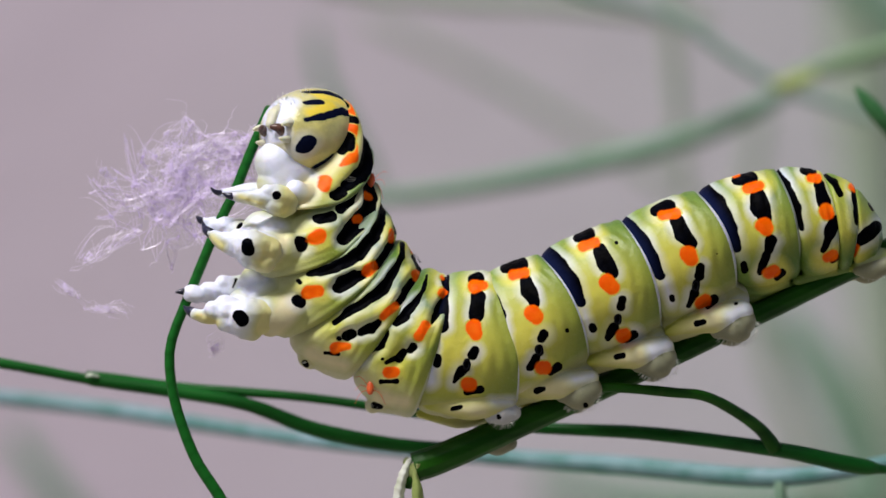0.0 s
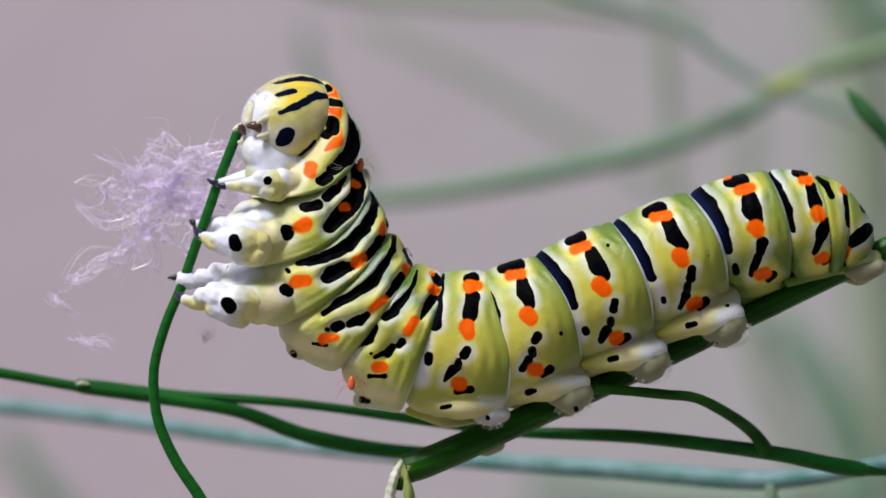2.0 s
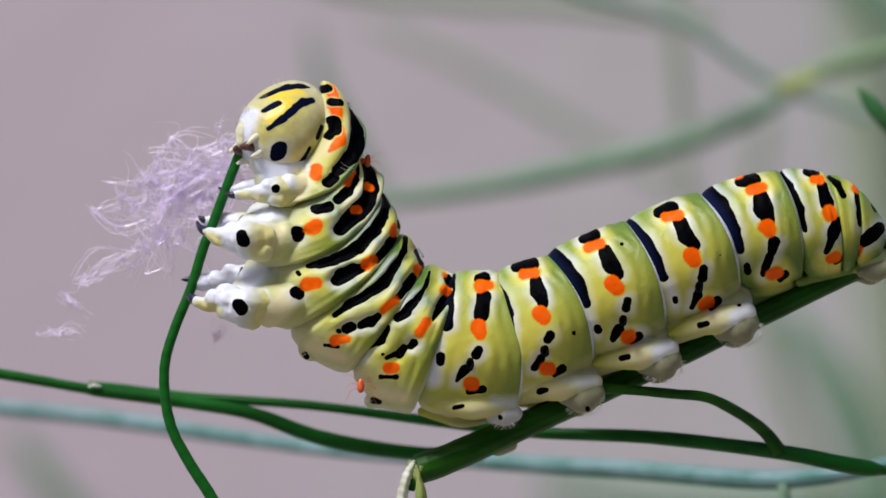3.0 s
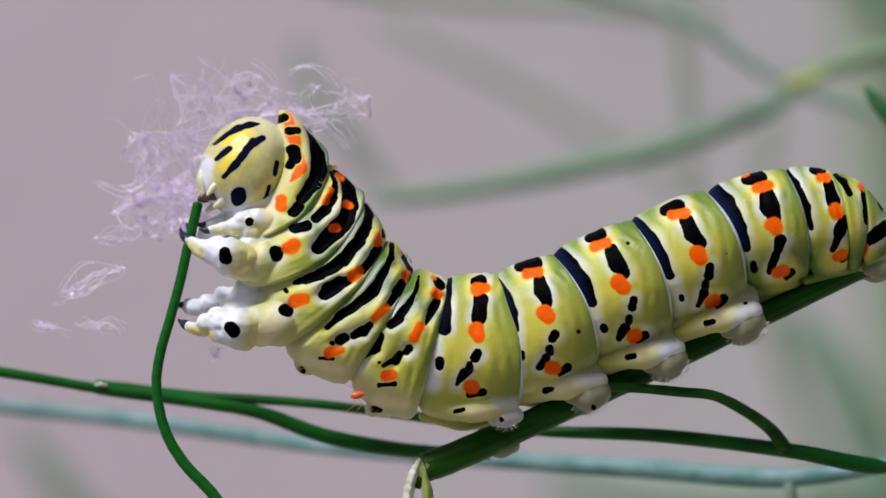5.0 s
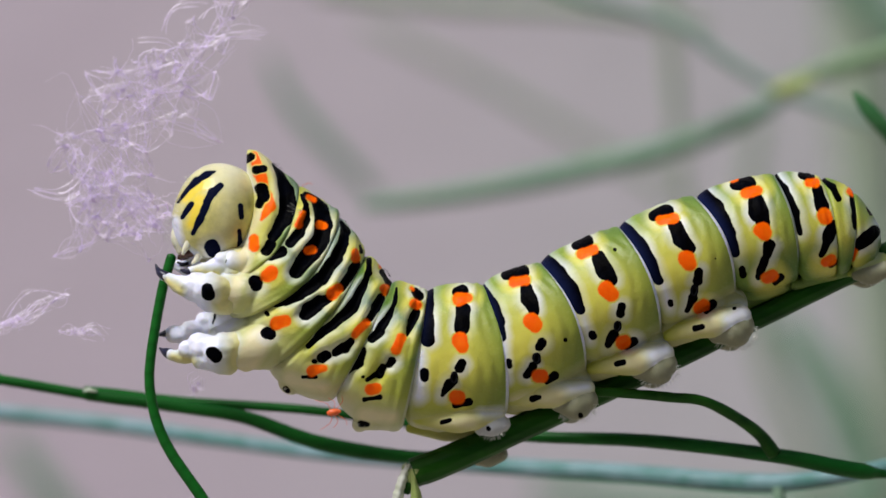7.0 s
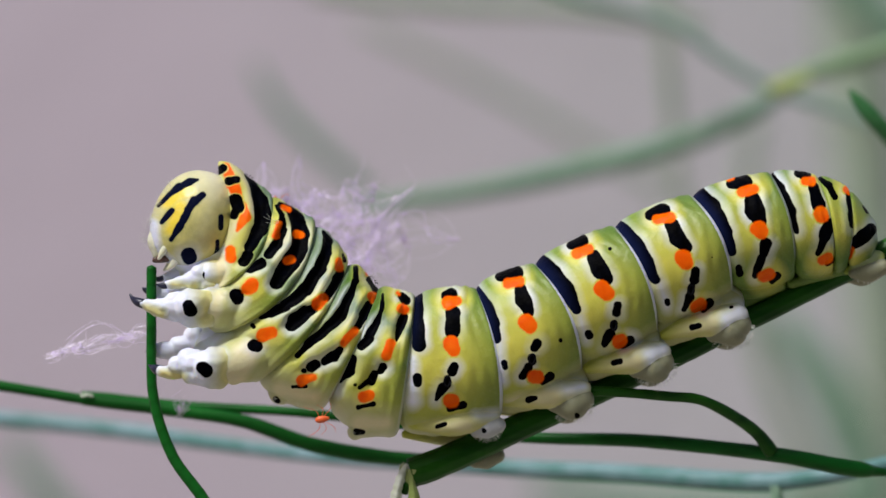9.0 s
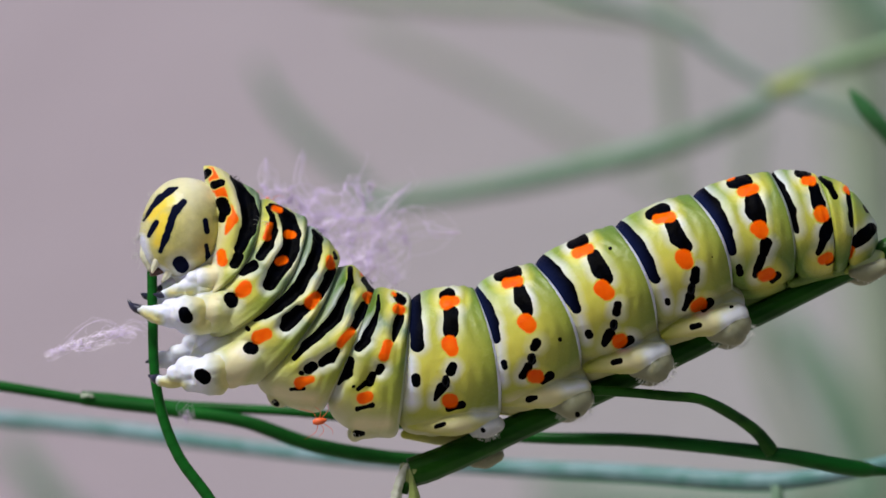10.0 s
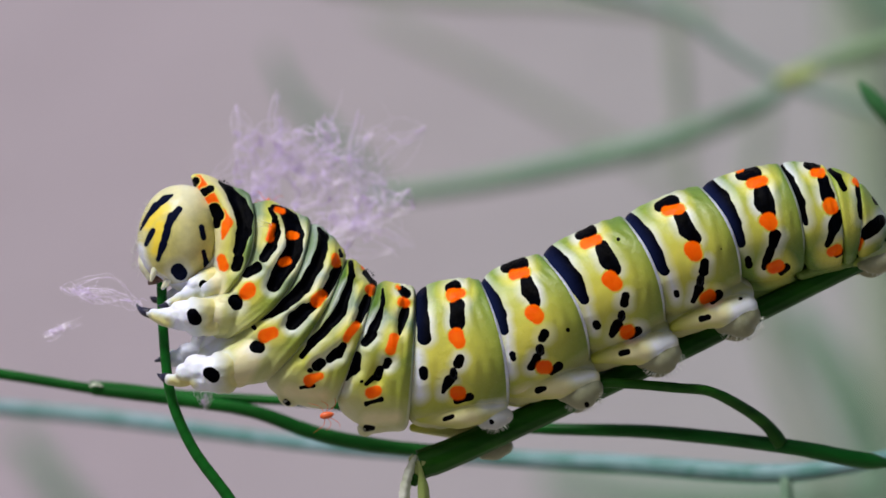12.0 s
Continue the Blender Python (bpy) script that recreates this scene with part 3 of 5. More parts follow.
FLESH[4] += [[(678, 724, -0.7, 42), (660, 742, -0.6, 40), (646, 758, -0.4, 30), (634, 772, -0.3, 14)], [(678, 724, 0.7, 42), (660, 742, 0.6, 36), (646, 754, 0.4, 26)]]
FLESH[5] += [[(735, 755, -1.2, 8), (770, 752, -1.45, 17), (805, 750, -1.55, 23), (840, 742, -1.5, 20), (875, 735, -1.3, 11)], [(770, 738, 0.0, 36), (850, 716, 0.0, 36)]]
FLESH[6] += [[(895, 708, -0.9, 8), (930, 703, -1.1, 17), (968, 697, -1.2, 24), (1005, 690, -1.15, 22), (1040, 681, -1.05, 13)], [(908, 702, 0.0, 30), (935, 690, 0.0, 36), (1012, 664, 0.0, 36)]]
FLESH[7] += [[(1048, 650, -0.9, 8), (1080, 643, -1.1, 16), (1115, 637, -1.2, 23), (1150, 628, -1.15, 25), (1176, 618, -1.05, 18)], [(1056, 642, 0.0, 30), (1085, 626, 0.0, 36), (1152, 600, 0.0, 36)]]
FLESH[8] += [[(1182, 592, -0.9, 8), (1215, 580, -1.1, 16), (1250, 572, -1.2, 22), (1285, 564, -1.15, 26), (1310, 555, -1.05, 21)], [(1190, 580, 0.0, 30), (1220, 564, 0.0, 36), (1288, 534, 0.0, 36)]]
FLESH[9] += [[(1316, 514, 0.3, 12), (1345, 513, 0.2, 13), (1385, 503, 0.3, 11)], [(1318, 526, 1.3, 26), (1390, 500, 1.3, 28)]]
FLESH[10] += [[(1408, 498, 0.4, 10), (1450, 488, 0.3, 9), (1482, 482, 0.2, 7)], [(1410, 500, 1.3, 24), (1475, 476, 1.3, 22)]]
FLESH[11] += [[(1478, 482, 0.2, 7), (1505, 476, 0.1, 7)]]
FLESH[12] += [[(1500, 478, 0.1, 6), (1520, 472, -0.1, 11), (1540, 462, -0.2, 14), (1560, 452, -0.1, 12)]]

# white and cream patches
WHITE = [[] for _ in range(13)]
WHITE[0] += [(46, 44, 330, 462, 352, 480), (4, 5, 366, 338, 388, 374), (26, 24, 335, 488, 358, 498), (16, 8, 350, 512, 330, 520)]
WHITE[1] += [(28, 28, 300, 550, 352, 560), (20, 16, 352, 520, 372, 518)]
WHITE[2] += [(26, 28, 320, 660, 378, 660), (22, 16, 366, 620, 388, 600)]
WHITE[4] += [(5, 8, 602, 668, 596, 704)]
WHITE[5] += [(7, 6, 846, 736, 880, 732), (7, 13, 730, 635, 732, 712)]
WHITE[6] += [(12, 11, 988, 690, 1040, 678), (5, 9, 888, 600, 894, 672)]
WHITE[7] += [(20, 17, 1152, 630, 1180, 614), (5, 6, 1032, 560, 1044, 600)]
WHITE[8] += [(23, 20, 1292, 570, 1318, 550), (7, 8, 1174, 500, 1186, 540)]
WHITE[9] += [(6, 7, 1302, 440, 1312, 470)]
WHITE[12] += [(7, 8, 1522, 470, 1552, 450)]

CREAM = [[] for _ in range(13)]
CREAM[0] += [(15, 12, 382, 484, 384, 524), (8, 7, 342, 530, 305, 530), (6, 8, 395, 310, 424, 342), (8, 6, 426, 345, 434, 390), (9, 7, 402, 418, 394, 445)]
CREAM[1] += [(14, 16, 380, 542, 367, 582), (10, 8, 288, 572, 264, 557)]
CREAM[2] += [(26, 24, 432, 640, 415, 680), (11, 9, 325, 694, 294, 689)]
CREAM[3] += [(16, 12, 500, 705, 560, 712)]
CREAM[4] += [(16, 12, 640, 755, 690, 752)]
CREAM[5] += [(6, 16, 755, 758, 828, 752)]
CREAM[6] += [(5, 18, 905, 708, 985, 700)]
CREAM[7] += [(5, 17, 1058, 648, 1130, 636)]
CREAM[8] += [(5, 16, 1190, 588, 1265, 570)]
CREAM[9] += [(6, 8, 1325, 514, 1390, 505)]
CREAM[10] += [(5, 6, 1425, 493, 1485, 484)]
CREAM[11] += [(6, 5, 1478, 484, 1506, 477)]
CREAM[12] += [(4, 4, 1496, 480, 1508, 474)]

# ring, foot pad rows (x, y, radius), dark dot
PADS = [(5, [(846, 762, 12), (864, 757, 18), (884, 750, 14)], [(3, 4, 859, 759, 860, 761)]), (6, [(988, 714, 12), (1018, 713, 27), (1038, 702, 21)], [(3, 4, 1029, 729, 1030, 731)]),
        (7, [(1132, 652, 14), (1163, 647, 29), (1176, 638, 24)], []), (8, [(1270, 588, 16), (1298, 581, 31), (1310, 572, 26)], []), (12, [(1515, 482, 8), (1540, 480, 18), (1566, 470, 15)], [])]
PROLEG_SPOTS = {5: [(5, 4, 776, 756, 790, 751)], 6: [(6, 5, 942, 705, 955, 702)], 7: [(6, 5, 1092, 640, 1104, 637)], 8: [(6, 6, 1232, 576, 1243, 573), (4, 4, 1299, 541, 1301, 541)]}
GOLD = [(7, 10, 382, 316, 393, 346), (10, 8, 396, 350, 407, 380), (9, 10, 412, 385, 418, 402), (8, 3, 416, 405, 406, 428)]


CENTRES = [(410, 420), (460, 480), (520, 560), (600, 600), (670, 620), (790, 630), (940, 590), (1080, 520), (1215, 455), (1340, 405), (1435, 390), (1490, 395), (1530, 410)]


# black marks of each ring: tapered strokes (r0, r1, x0, y0, x1, y1)
BLACK = [[] for _ in range(13)]
BLACK[0] += [(3, 6, 363, 332, 378, 318), (6, 6, 388, 342, 400, 338), (10, 10, 400, 374, 405, 385), (9, 5, 405, 385, 400, 402), (3, 7, 420, 328, 432, 345), (7, 13, 432, 345, 445, 372), (13, 14, 445, 372, 451, 397), (14, 12, 451, 397, 446, 422), (12, 8, 446, 422, 430, 455), (9, 8, 427, 470, 421, 481)]
BLACK[1] += [(2, 4, 478, 378, 487, 395), (4, 6, 487, 395, 490, 420), (6, 8, 490, 420, 480, 445), (8, 8, 480, 445, 464, 464), (8, 8, 452, 480, 434, 491), (4, 7, 486, 376, 500, 382), (7, 12, 500, 382, 514, 398), (12, 15, 514, 398, 521, 425), (15, 15, 521, 425, 519, 450), (15, 15, 519, 450, 505, 476), (15, 13, 505, 476, 490, 497), (13, 11, 490, 497, 481, 514), (11, 10, 412, 540, 414, 546)]
BLACK[2] += [(3, 8, 556, 417, 565, 432), (8, 9, 565, 432, 563, 452), (9, 10, 563, 452, 553, 480), (10, 11, 553, 480, 530, 520), (11, 9, 530, 520, 495, 552), (9, 6, 495, 552, 470, 568), (6, 3, 470, 568, 454, 575), (2, 3, 593, 455, 596, 464), (6, 8, 590, 486, 584, 500), (8, 6, 584, 500, 568, 533), (6, 11, 546, 553, 530, 562), (11, 13, 530, 562, 515, 575), (13, 9, 515, 575, 508, 587), (10, 9, 444, 625, 450, 626), (3, 3, 441, 591, 443, 593)]
BLACK[3] += [(3, 5, 612, 478, 614, 500), (5, 6, 614, 500, 608, 525), (6, 10, 608, 525, 592, 565), (10, 8, 592, 565, 574, 586), (8, 7, 574, 586, 542, 620), (7, 3, 542, 620, 525, 642), (6, 8, 640, 496, 653, 511), (7, 8, 641, 540, 635, 560), (8, 5, 635, 560, 626, 580), (5, 9, 598, 625, 588, 637), (9, 6, 588, 637, 574, 648), (8, 8, 552, 660, 558, 654), (2, 2, 538, 668, 540, 668), (3, 2, 522, 698, 545, 695), (4, 3, 495, 722, 499, 726)]
BLACK[4] += [(2, 3, 668, 525, 668, 550), (3, 6, 668, 550, 660, 575), (6, 9, 660, 575, 648, 603), (9, 7, 648, 603, 636, 620), (8, 12, 622, 642, 614, 664), (12, 4, 614, 664, 603, 682), (6, 8, 702, 526, 710, 534), (7, 8, 707, 562, 702, 580), (8, 2, 702, 580, 697, 606), (8, 6, 676, 653, 673, 660), (6, 7, 662, 666, 657, 680), (5, 3, 650, 682, 637, 692), (1.6, 1.6, 628, 688, 629, 688), (4, 4, 637, 727, 663, 720), (5, 4, 636, 770, 648, 770)]
BLACK[5] += [(9, 11, 736, 528, 736, 570), (11, 12, 736, 570, 740, 612), (7, 7, 738, 670, 739, 680), (8, 10, 785, 524, 795, 520), (13, 13, 799, 555, 799, 588), (7, 8, 804, 648, 800, 658), (6, 6, 792, 670, 792, 682), (9, 4, 784, 686, 774, 708), (5, 7, 798, 724, 820, 716), (4, 3, 778, 755, 788, 751)]
BLACK[6] += [(9, 15, 842, 514, 857, 540), (15, 15, 857, 540, 872, 572), (15, 7, 872, 572, 884, 600), (6, 5, 897, 642, 899, 648), (8, 11, 885, 488, 915, 480), (11, 14, 922, 512, 928, 530), (14, 10, 928, 530, 938, 548), (9, 7, 955, 605, 951, 612), (6, 6, 946, 630, 948, 637), (8, 6, 940, 648, 930, 664), (5, 7, 966, 674, 980, 662), (5, 4, 942, 705, 954, 702), (2.5, 2, 996, 597, 997, 599)]
BLACK[7] += [(12, 16, 960, 461, 984, 485), (16, 16, 984, 485, 1006, 515), (16, 8, 1006, 515, 1025, 545), (6, 6, 1048, 588, 1050, 592), (8, 10, 1015, 432, 1035, 424), (12, 15, 1054, 452, 1065, 475), (15, 10, 1065, 475, 1080, 490), (7, 8, 1098, 538, 1096, 550), (6, 6, 1092, 570, 1092, 576), (9, 6, 1086, 588, 1076, 606), (5, 8, 1108, 608, 1122, 598), (5, 4, 1092, 640, 1103, 637), (2, 1.5, 1083, 437, 1084, 438)]
BLACK[8] += [(13, 16, 1098, 399, 1124, 425), (16, 15, 1124, 425, 1148, 463), (15, 8, 1148, 463, 1166, 492), (4, 4, 1186, 530, 1187, 535), (9, 12, 1155, 378, 1180, 370), (12, 14, 1194, 396, 1205, 418), (14, 10, 1205, 418, 1220, 436), (8, 8, 1236, 478, 1234, 492), (6, 6, 1230, 506, 1228, 514), (8, 4, 1226, 524, 1216, 545), (5, 8, 1250, 545, 1262, 534), (5, 5, 1231, 576, 1242, 573), (2, 1.5, 1266, 453, 1267, 454)]
BLACK[9] += [(12, 15, 1242, 340, 1265, 362), (15, 14, 1265, 362, 1287, 408), (14, 8, 1287, 408, 1302, 443), (6, 6, 1313, 472, 1315, 480), (9, 12, 1300, 322, 1325, 318), (14, 17, 1338, 350, 1342, 370), (17, 12, 1342, 370, 1350, 388), (10, 8, 1362, 428, 1358, 445), (8, 5, 1354, 455, 1342, 485), (5, 7, 1372, 494, 1382, 486)]
BLACK[10] += [(8, 9, 1368, 308, 1385, 330), (9, 9, 1385, 330, 1405, 370), (9, 4, 1405, 370, 1416, 408), (6, 9, 1418, 304, 1432, 308), (9, 12, 1445, 330, 1455, 360), (10, 11, 1474, 392, 1466, 415), (9, 4, 1466, 415, 1453, 446), (4, 4, 1470, 464, 1478, 458)]
BLACK[11] += [(4, 6, 1457, 312, 1472, 325), (6, 4, 1472, 325, 1484, 346), (5, 9, 1508, 340, 1516, 365), (9, 6, 1516, 365, 1515, 395)]
BLACK[12] += [(5, 6, 1538, 362, 1542, 370), (9, 12, 1512, 430, 1535, 415), (12, 10, 1535, 415, 1548, 402)]

# orange spots of each ring
ORANGE = [[] for _ in range(13)]
ORANGE[0] += [(9, 9, 397, 464, 399, 476)]
ORANGE[1] += [(6, 7, 481, 411, 476, 431), (5, 6, 492, 381, 500, 384), (7, 6, 513, 426, 523, 427), (7, 8, 498, 474, 506, 471), (12, 13, 430, 526, 436, 521)]
ORANGE[2] += [(7, 8, 586, 466, 588, 478), (9, 11, 562, 533, 552, 545), (12, 11, 460, 606, 474, 600)]
ORANGE[3] += [(3, 4, 632, 484, 634, 487), (9, 8, 647, 525, 649, 530), (8, 7, 620, 588, 604, 612), (10, 7, 536, 686, 556, 678)]
ORANGE[4] += [(3, 3, 694, 521, 697, 523), (9, 9, 703, 547, 708, 549), (9, 9, 688, 612, 681, 632), (11, 10, 645, 709, 654, 706)]
ORANGE[5] += [(12, 9, 790, 537, 804, 533), (15, 12, 796, 610, 802, 618), (12, 11, 796, 710, 804, 710)]
ORANGE[6] += [(9, 9, 900, 500, 920, 496), (15, 13, 934, 568, 942, 575), (12, 11, 950, 664, 958, 664)]
ORANGE[7] += [(9, 9, 1025, 447, 1045, 438), (15, 13, 1070, 508, 1080, 518), (12, 11, 1100, 602, 1106, 600)]
ORANGE[8] += [(9, 9, 1170, 386, 1192, 382), (15, 13, 1215, 454, 1220, 462), (12, 11, 1238, 540, 1246, 536)]
ORANGE[9] += [(9, 9, 1318, 338, 1340, 332), (15, 13, 1348, 402, 1352, 408), (11, 11, 1358, 487, 1366, 482), (4, 4, 1296, 314, 1302, 312)]
ORANGE[10] += [(8, 8, 1430, 318, 1442, 318), (13, 12, 1459, 374, 1461, 380), (9, 9, 1460, 458, 1472, 454)]
ORANGE[11] += [(7, 7, 1503, 332, 1508, 334)]
ORANGE[12] += [(6, 6, 1512, 440, 1508, 450)]


RINGS = [ring(i, CENTRES[i], BLACK[i], ORANGE[i], *((0.014, 2.6) if i in (1, 2) else (0.02, 2.3) if i in (3, 4) else (0.02, 1.6) if i == 0 else (0.012, 2))) for i in range(13)]


def head():
    c = np.array(plan(325, 415))
    nu, nv = 120, 160
    th = np.linspace(0, np.pi, nu)
    ph = np.linspace(0, 2 * np.pi, nv, endpoint=False)
    TH, PH = np.meshgrid(th, ph, indexing="ij")
    # the long way of the capsule is upright; ph 0 faces the flank
    z = np.cos(TH)
    rad = np.sin(TH) ** 0.8
    wide = 1 - 0.06 * np.clip(-z, 0, 1) ** 2
    x = 76 * rad * wide * np.sin(PH)
    d = -80 * rad * wide * np.cos(PH)
    zz = 90 * z * (1 - 0.10 * np.exp(-(d / 14) ** 2) * np.clip(z, 0, 1))
    front = np.clip(-np.sin(PH), 0, 1) * rad
    x -= 6 * front * np.clip(-z + 0.1, 0, 1)
    a = radians(8)
    x += 9
    X, Z = x * np.cos(a) + zz * np.sin(a), -x * np.sin(a) + zz * np.cos(a)
    pts = np.stack([325 + X, d, Z - 415], -1).reshape(-1, 3)
    ob = mesh_object("head", to_world(pts), grid_faces(nu, nv), HEAD, cat, tuple(c), label="glossy yellow-green head capsule with black stripes")
    px, py = 325 + X.ravel(), 415 - Z.ravel()
    black = [(2, 5, 262, 408, 275, 383), (5, 6, 275, 383, 290, 367), (6, 6, 290, 367, 305, 355), (6, 3, 305, 355, 318, 349), (4, 6, 292, 462, 302, 435), (6, 6, 302, 435, 310, 405), (6, 8, 310, 405, 318, 388), (8, 5, 318, 388, 330, 375),
             (4, 4, 271, 435, 284, 411), (12, 12, 327, 481, 331, 487), (5, 3.5, 370, 407, 374, 425), (3, 5, 373, 450, 380, 475), (5, 4, 380, 475, 382, 482)]
    yellow = np.clip(0.9 - capsule_distance(px, py, [(5, 5, 274, 398, 304, 371), (6, 3, 296, 402, 288, 446)]) / 13, 0, 0.9)
    # cream towards the crown also paints in the head's top highlight
    cream = np.clip(1 - (py - 325) / 70, 0, 1) * 0.95 + 0.35 * np.clip(1 - np.abs(px - 345) / 30, 0, 1)
    wax = np.clip(1.1 - capsule_distance(px, py, [(8, 11, 254, 445, 266, 490), (7, 9, 268, 486, 296, 505)]) / 10, 0, 1)
    cream = np.clip(cream * 0.7 + 0.35 * np.clip(1 - (px - 255) / 26, 0, 1), 0, 0.9)
    # head stripes get an even share of the painted navy sheen
    paint(ob, px, py, [(m[0] + 0.4, m[1] + 0.4, *m[2:]) for m in black], [], yellow, cream * (1 - 0.8 * yellow), wax, navy_sheen=np.full(len(px), 0.35))
    return ob


HEADOB = head()


def limb(name, parent, i, rows, black, nv=40, n=48, label="", ridge=0.05, skip=0.0, swell=1.0, lumps=()):
    """A leg or lobe on ring i (None: on the head)."""
    v, f = limb_shell(rows, nv, n, ridge, skip, swell)
    if lumps:
        v, f = fuse([(v, f)] + [limb_shell([(x - r * 0.3, y, d, r), (x + r * 0.3, y, d, r)], 20, 6) for x, y, d, r in lumps], 1.3, 18)
        v = v + 0.7 * np.stack([np.sin(0.31 * v[:, (k + 1) % 3] + k + i) * np.sin(0.23 * v[:, k] + 2 * k) for k in range(3)], -1)
    ob = mesh_object(name, to_world(v), f, SKIN, parent, tuple(to_world(v[:1])[0]), label=label)
    px, py = v[:, 0], -v[:, 2]
    cream, wax = (np.zeros(len(px)), np.ones(len(px))) if i is not None else (np.full(len(px), 0.6), np.full(len(px), 0.35))
    if i is not None:
        c = soft_zone(px, py, CREAM[i], 7)
        base = 0.75 * np.clip((px - rows[0][0] + 42) / 34, 0, 1)
        cream, wax = np.maximum(c, base), (1 - c) * (1 - base)
    paint(ob, px, py, black, [], cream, cream * (1.0 if i is None else 0.6), wax)
    return ob


def claw(parent, rows):
    return stem("claw", [(x, y, d, r * 1.1 + 0.3) for x, y, d, r in rows], CLAW, parent, 12, 14, 3, 0.05, 0.0, label="dark horny claw")


def fringe(parent, x, y, rx, ry, a0, a1, count, long, d0, seed, material=None):
    """Fine pale bristles round the edge of a foot."""
    rs = np.random.RandomState(seed)
    V, Fc = [], []
    for k in range(count):
        a = radians(rs.uniform(a0, a1))
        d = d0 + rs.uniform(-1.0, 1.0) * 0.6
        ca, sa = math.cos(a), math.sin(a)
        l = long * rs.uniform(0.4, 1.1)
        b = a + rs.uniform(-0.35, 0.35)
        p = [plan(x + rx * ca * 0.94, y + ry * sa * 0.94, d), plan(x + rx * ca + 0.5 * l * math.cos(b), y + ry * sa + 0.5 * l * math.sin(b), d), plan(x + rx * ca + l * math.cos(b + 0.2), y + ry * sa + l * math.sin(b + 0.2), d)]
        v, f = tube(p, [0.36 * STEP, 0.3 * STEP, 0.1 * STEP], 3)
        o = len(V)
        V += v.tolist()
        Fc += [[q + o for q in face] for face in f]
    ob = mesh_object("bristles", V, Fc, material or HAIR, parent, tuple(plan(x, y, d0)))
    ob["kind"] = "stuff"


def legs():
    t1, t2, t3 = RINGS[0], RINGS[1], RINGS[2]
    first, second, third = [], [], []
    first.append(limb("leg", t1, 0, [(382, 506, -1.2, 28), (364, 510, -1.4, 27), (347, 516, -1.5, 20), (334, 520, -1.5, 16), (322, 524, -1.4, 12), (308, 528, -1.3, 10), (294, 531, -1.2, 7)], [(7, 7, 361, 508, 361, 509)],
                     lumps=[(352, 506, -1.7, 15), (340, 526, -1.6, 11), (368, 524, -1.7, 14)]))
    first.append(claw(t1, [(298, 530, -1.2, 6), (288, 533, -1.2, 5), (276, 532, -1.1, 1)]))
    first.append(limb("leg", t1, 0, [(372, 496, 0.4, 22), (345, 500, 0.7, 20), (326, 506, 0.8, 15), (312, 512, 0.8, 11), (292, 520, 0.8, 6)], []))
    first.append(claw(t1, [(296, 518, 0.8, 5), (284, 522, 0.7, 4), (272, 518, 0.7, 1)]))
    second.append(limb("leg", t2, 1, [(368, 562, -2.0, 27), (338, 563, -2.3, 34), (318, 562, -2.2, 25), (304, 561, -2.1, 23), (290, 560, -1.9, 17), (278, 557, -1.6, 15), (266, 552, -1.3, 10), (258, 549, -1.1, 9)], [(11, 12, 335, 561, 338, 569)],
         lumps=[(318, 552, -2.3, 18), (298, 566, -2.1, 14), (346, 580, -2.3, 21), (364, 584, -2.2, 19)]))
    second.append(claw(t2, [(262, 550, -1.2, 8), (251, 545, -1.0, 7), (244, 539, -0.8, 4), (239, 530, -0.7, 1)]))
    second.append(limb("leg", t2, 1, [(360, 540, 0.9, 28), (332, 535, 1.2, 29), (312, 530, 1.2, 19), (298, 528, 1.2, 17), (286, 527, 1.1, 12), (278, 526, 1.1, 9)], [(4, 3, 345, 520, 342, 530)], lumps=[(318, 525, 0.9, 15), (300, 531, 0.9, 12)]))
    second.append(claw(t2, [(278, 527, 1.1, 6), (269, 524, 1.0, 5), (262, 519, 0.9, 1)]))
    third.append(limb("leg", t3, 2, [(404, 662, -2.1, 32), (372, 672, -2.4, 36), (352, 670, -2.3, 26), (338, 671, -2.2, 25), (325, 677, -2.0, 17), (313, 683, -1.8, 16), (302, 686, -1.6, 12), (291, 685, -1.3, 10)], [(12, 12, 362, 675, 368, 680)],
         lumps=[(340, 660, -2.3, 19), (322, 672, -2.2, 16), (352, 686, -2.3, 20), (384, 690, -2.3, 21)]))
    third.append(claw(t3, [(293, 685, -1.2, 9), (283, 682, -1.0, 8), (275, 679, -0.8, 4), (269, 675, -0.7, 1)]))
    third.append(limb("leg", t3, 2, [(390, 622, 0.8, 30), (362, 628, 1.2, 29), (344, 634, 1.2, 21), (328, 640, 1.2, 19), (314, 643, 1.1, 15), (302, 647, 1.0, 14), (291, 648, 1.0, 9)], [(3, 2, 362, 608, 359, 622)], lumps=[(298, 648, 0.9, 16), (326, 636, 0.9, 16), (348, 618, 0.9, 15)]))
    third.append(claw(t3, [(294, 648, 1.0, 7), (280, 648, 0.9, 6), (264, 653, 0.8, 1)]))
    return first, second, third


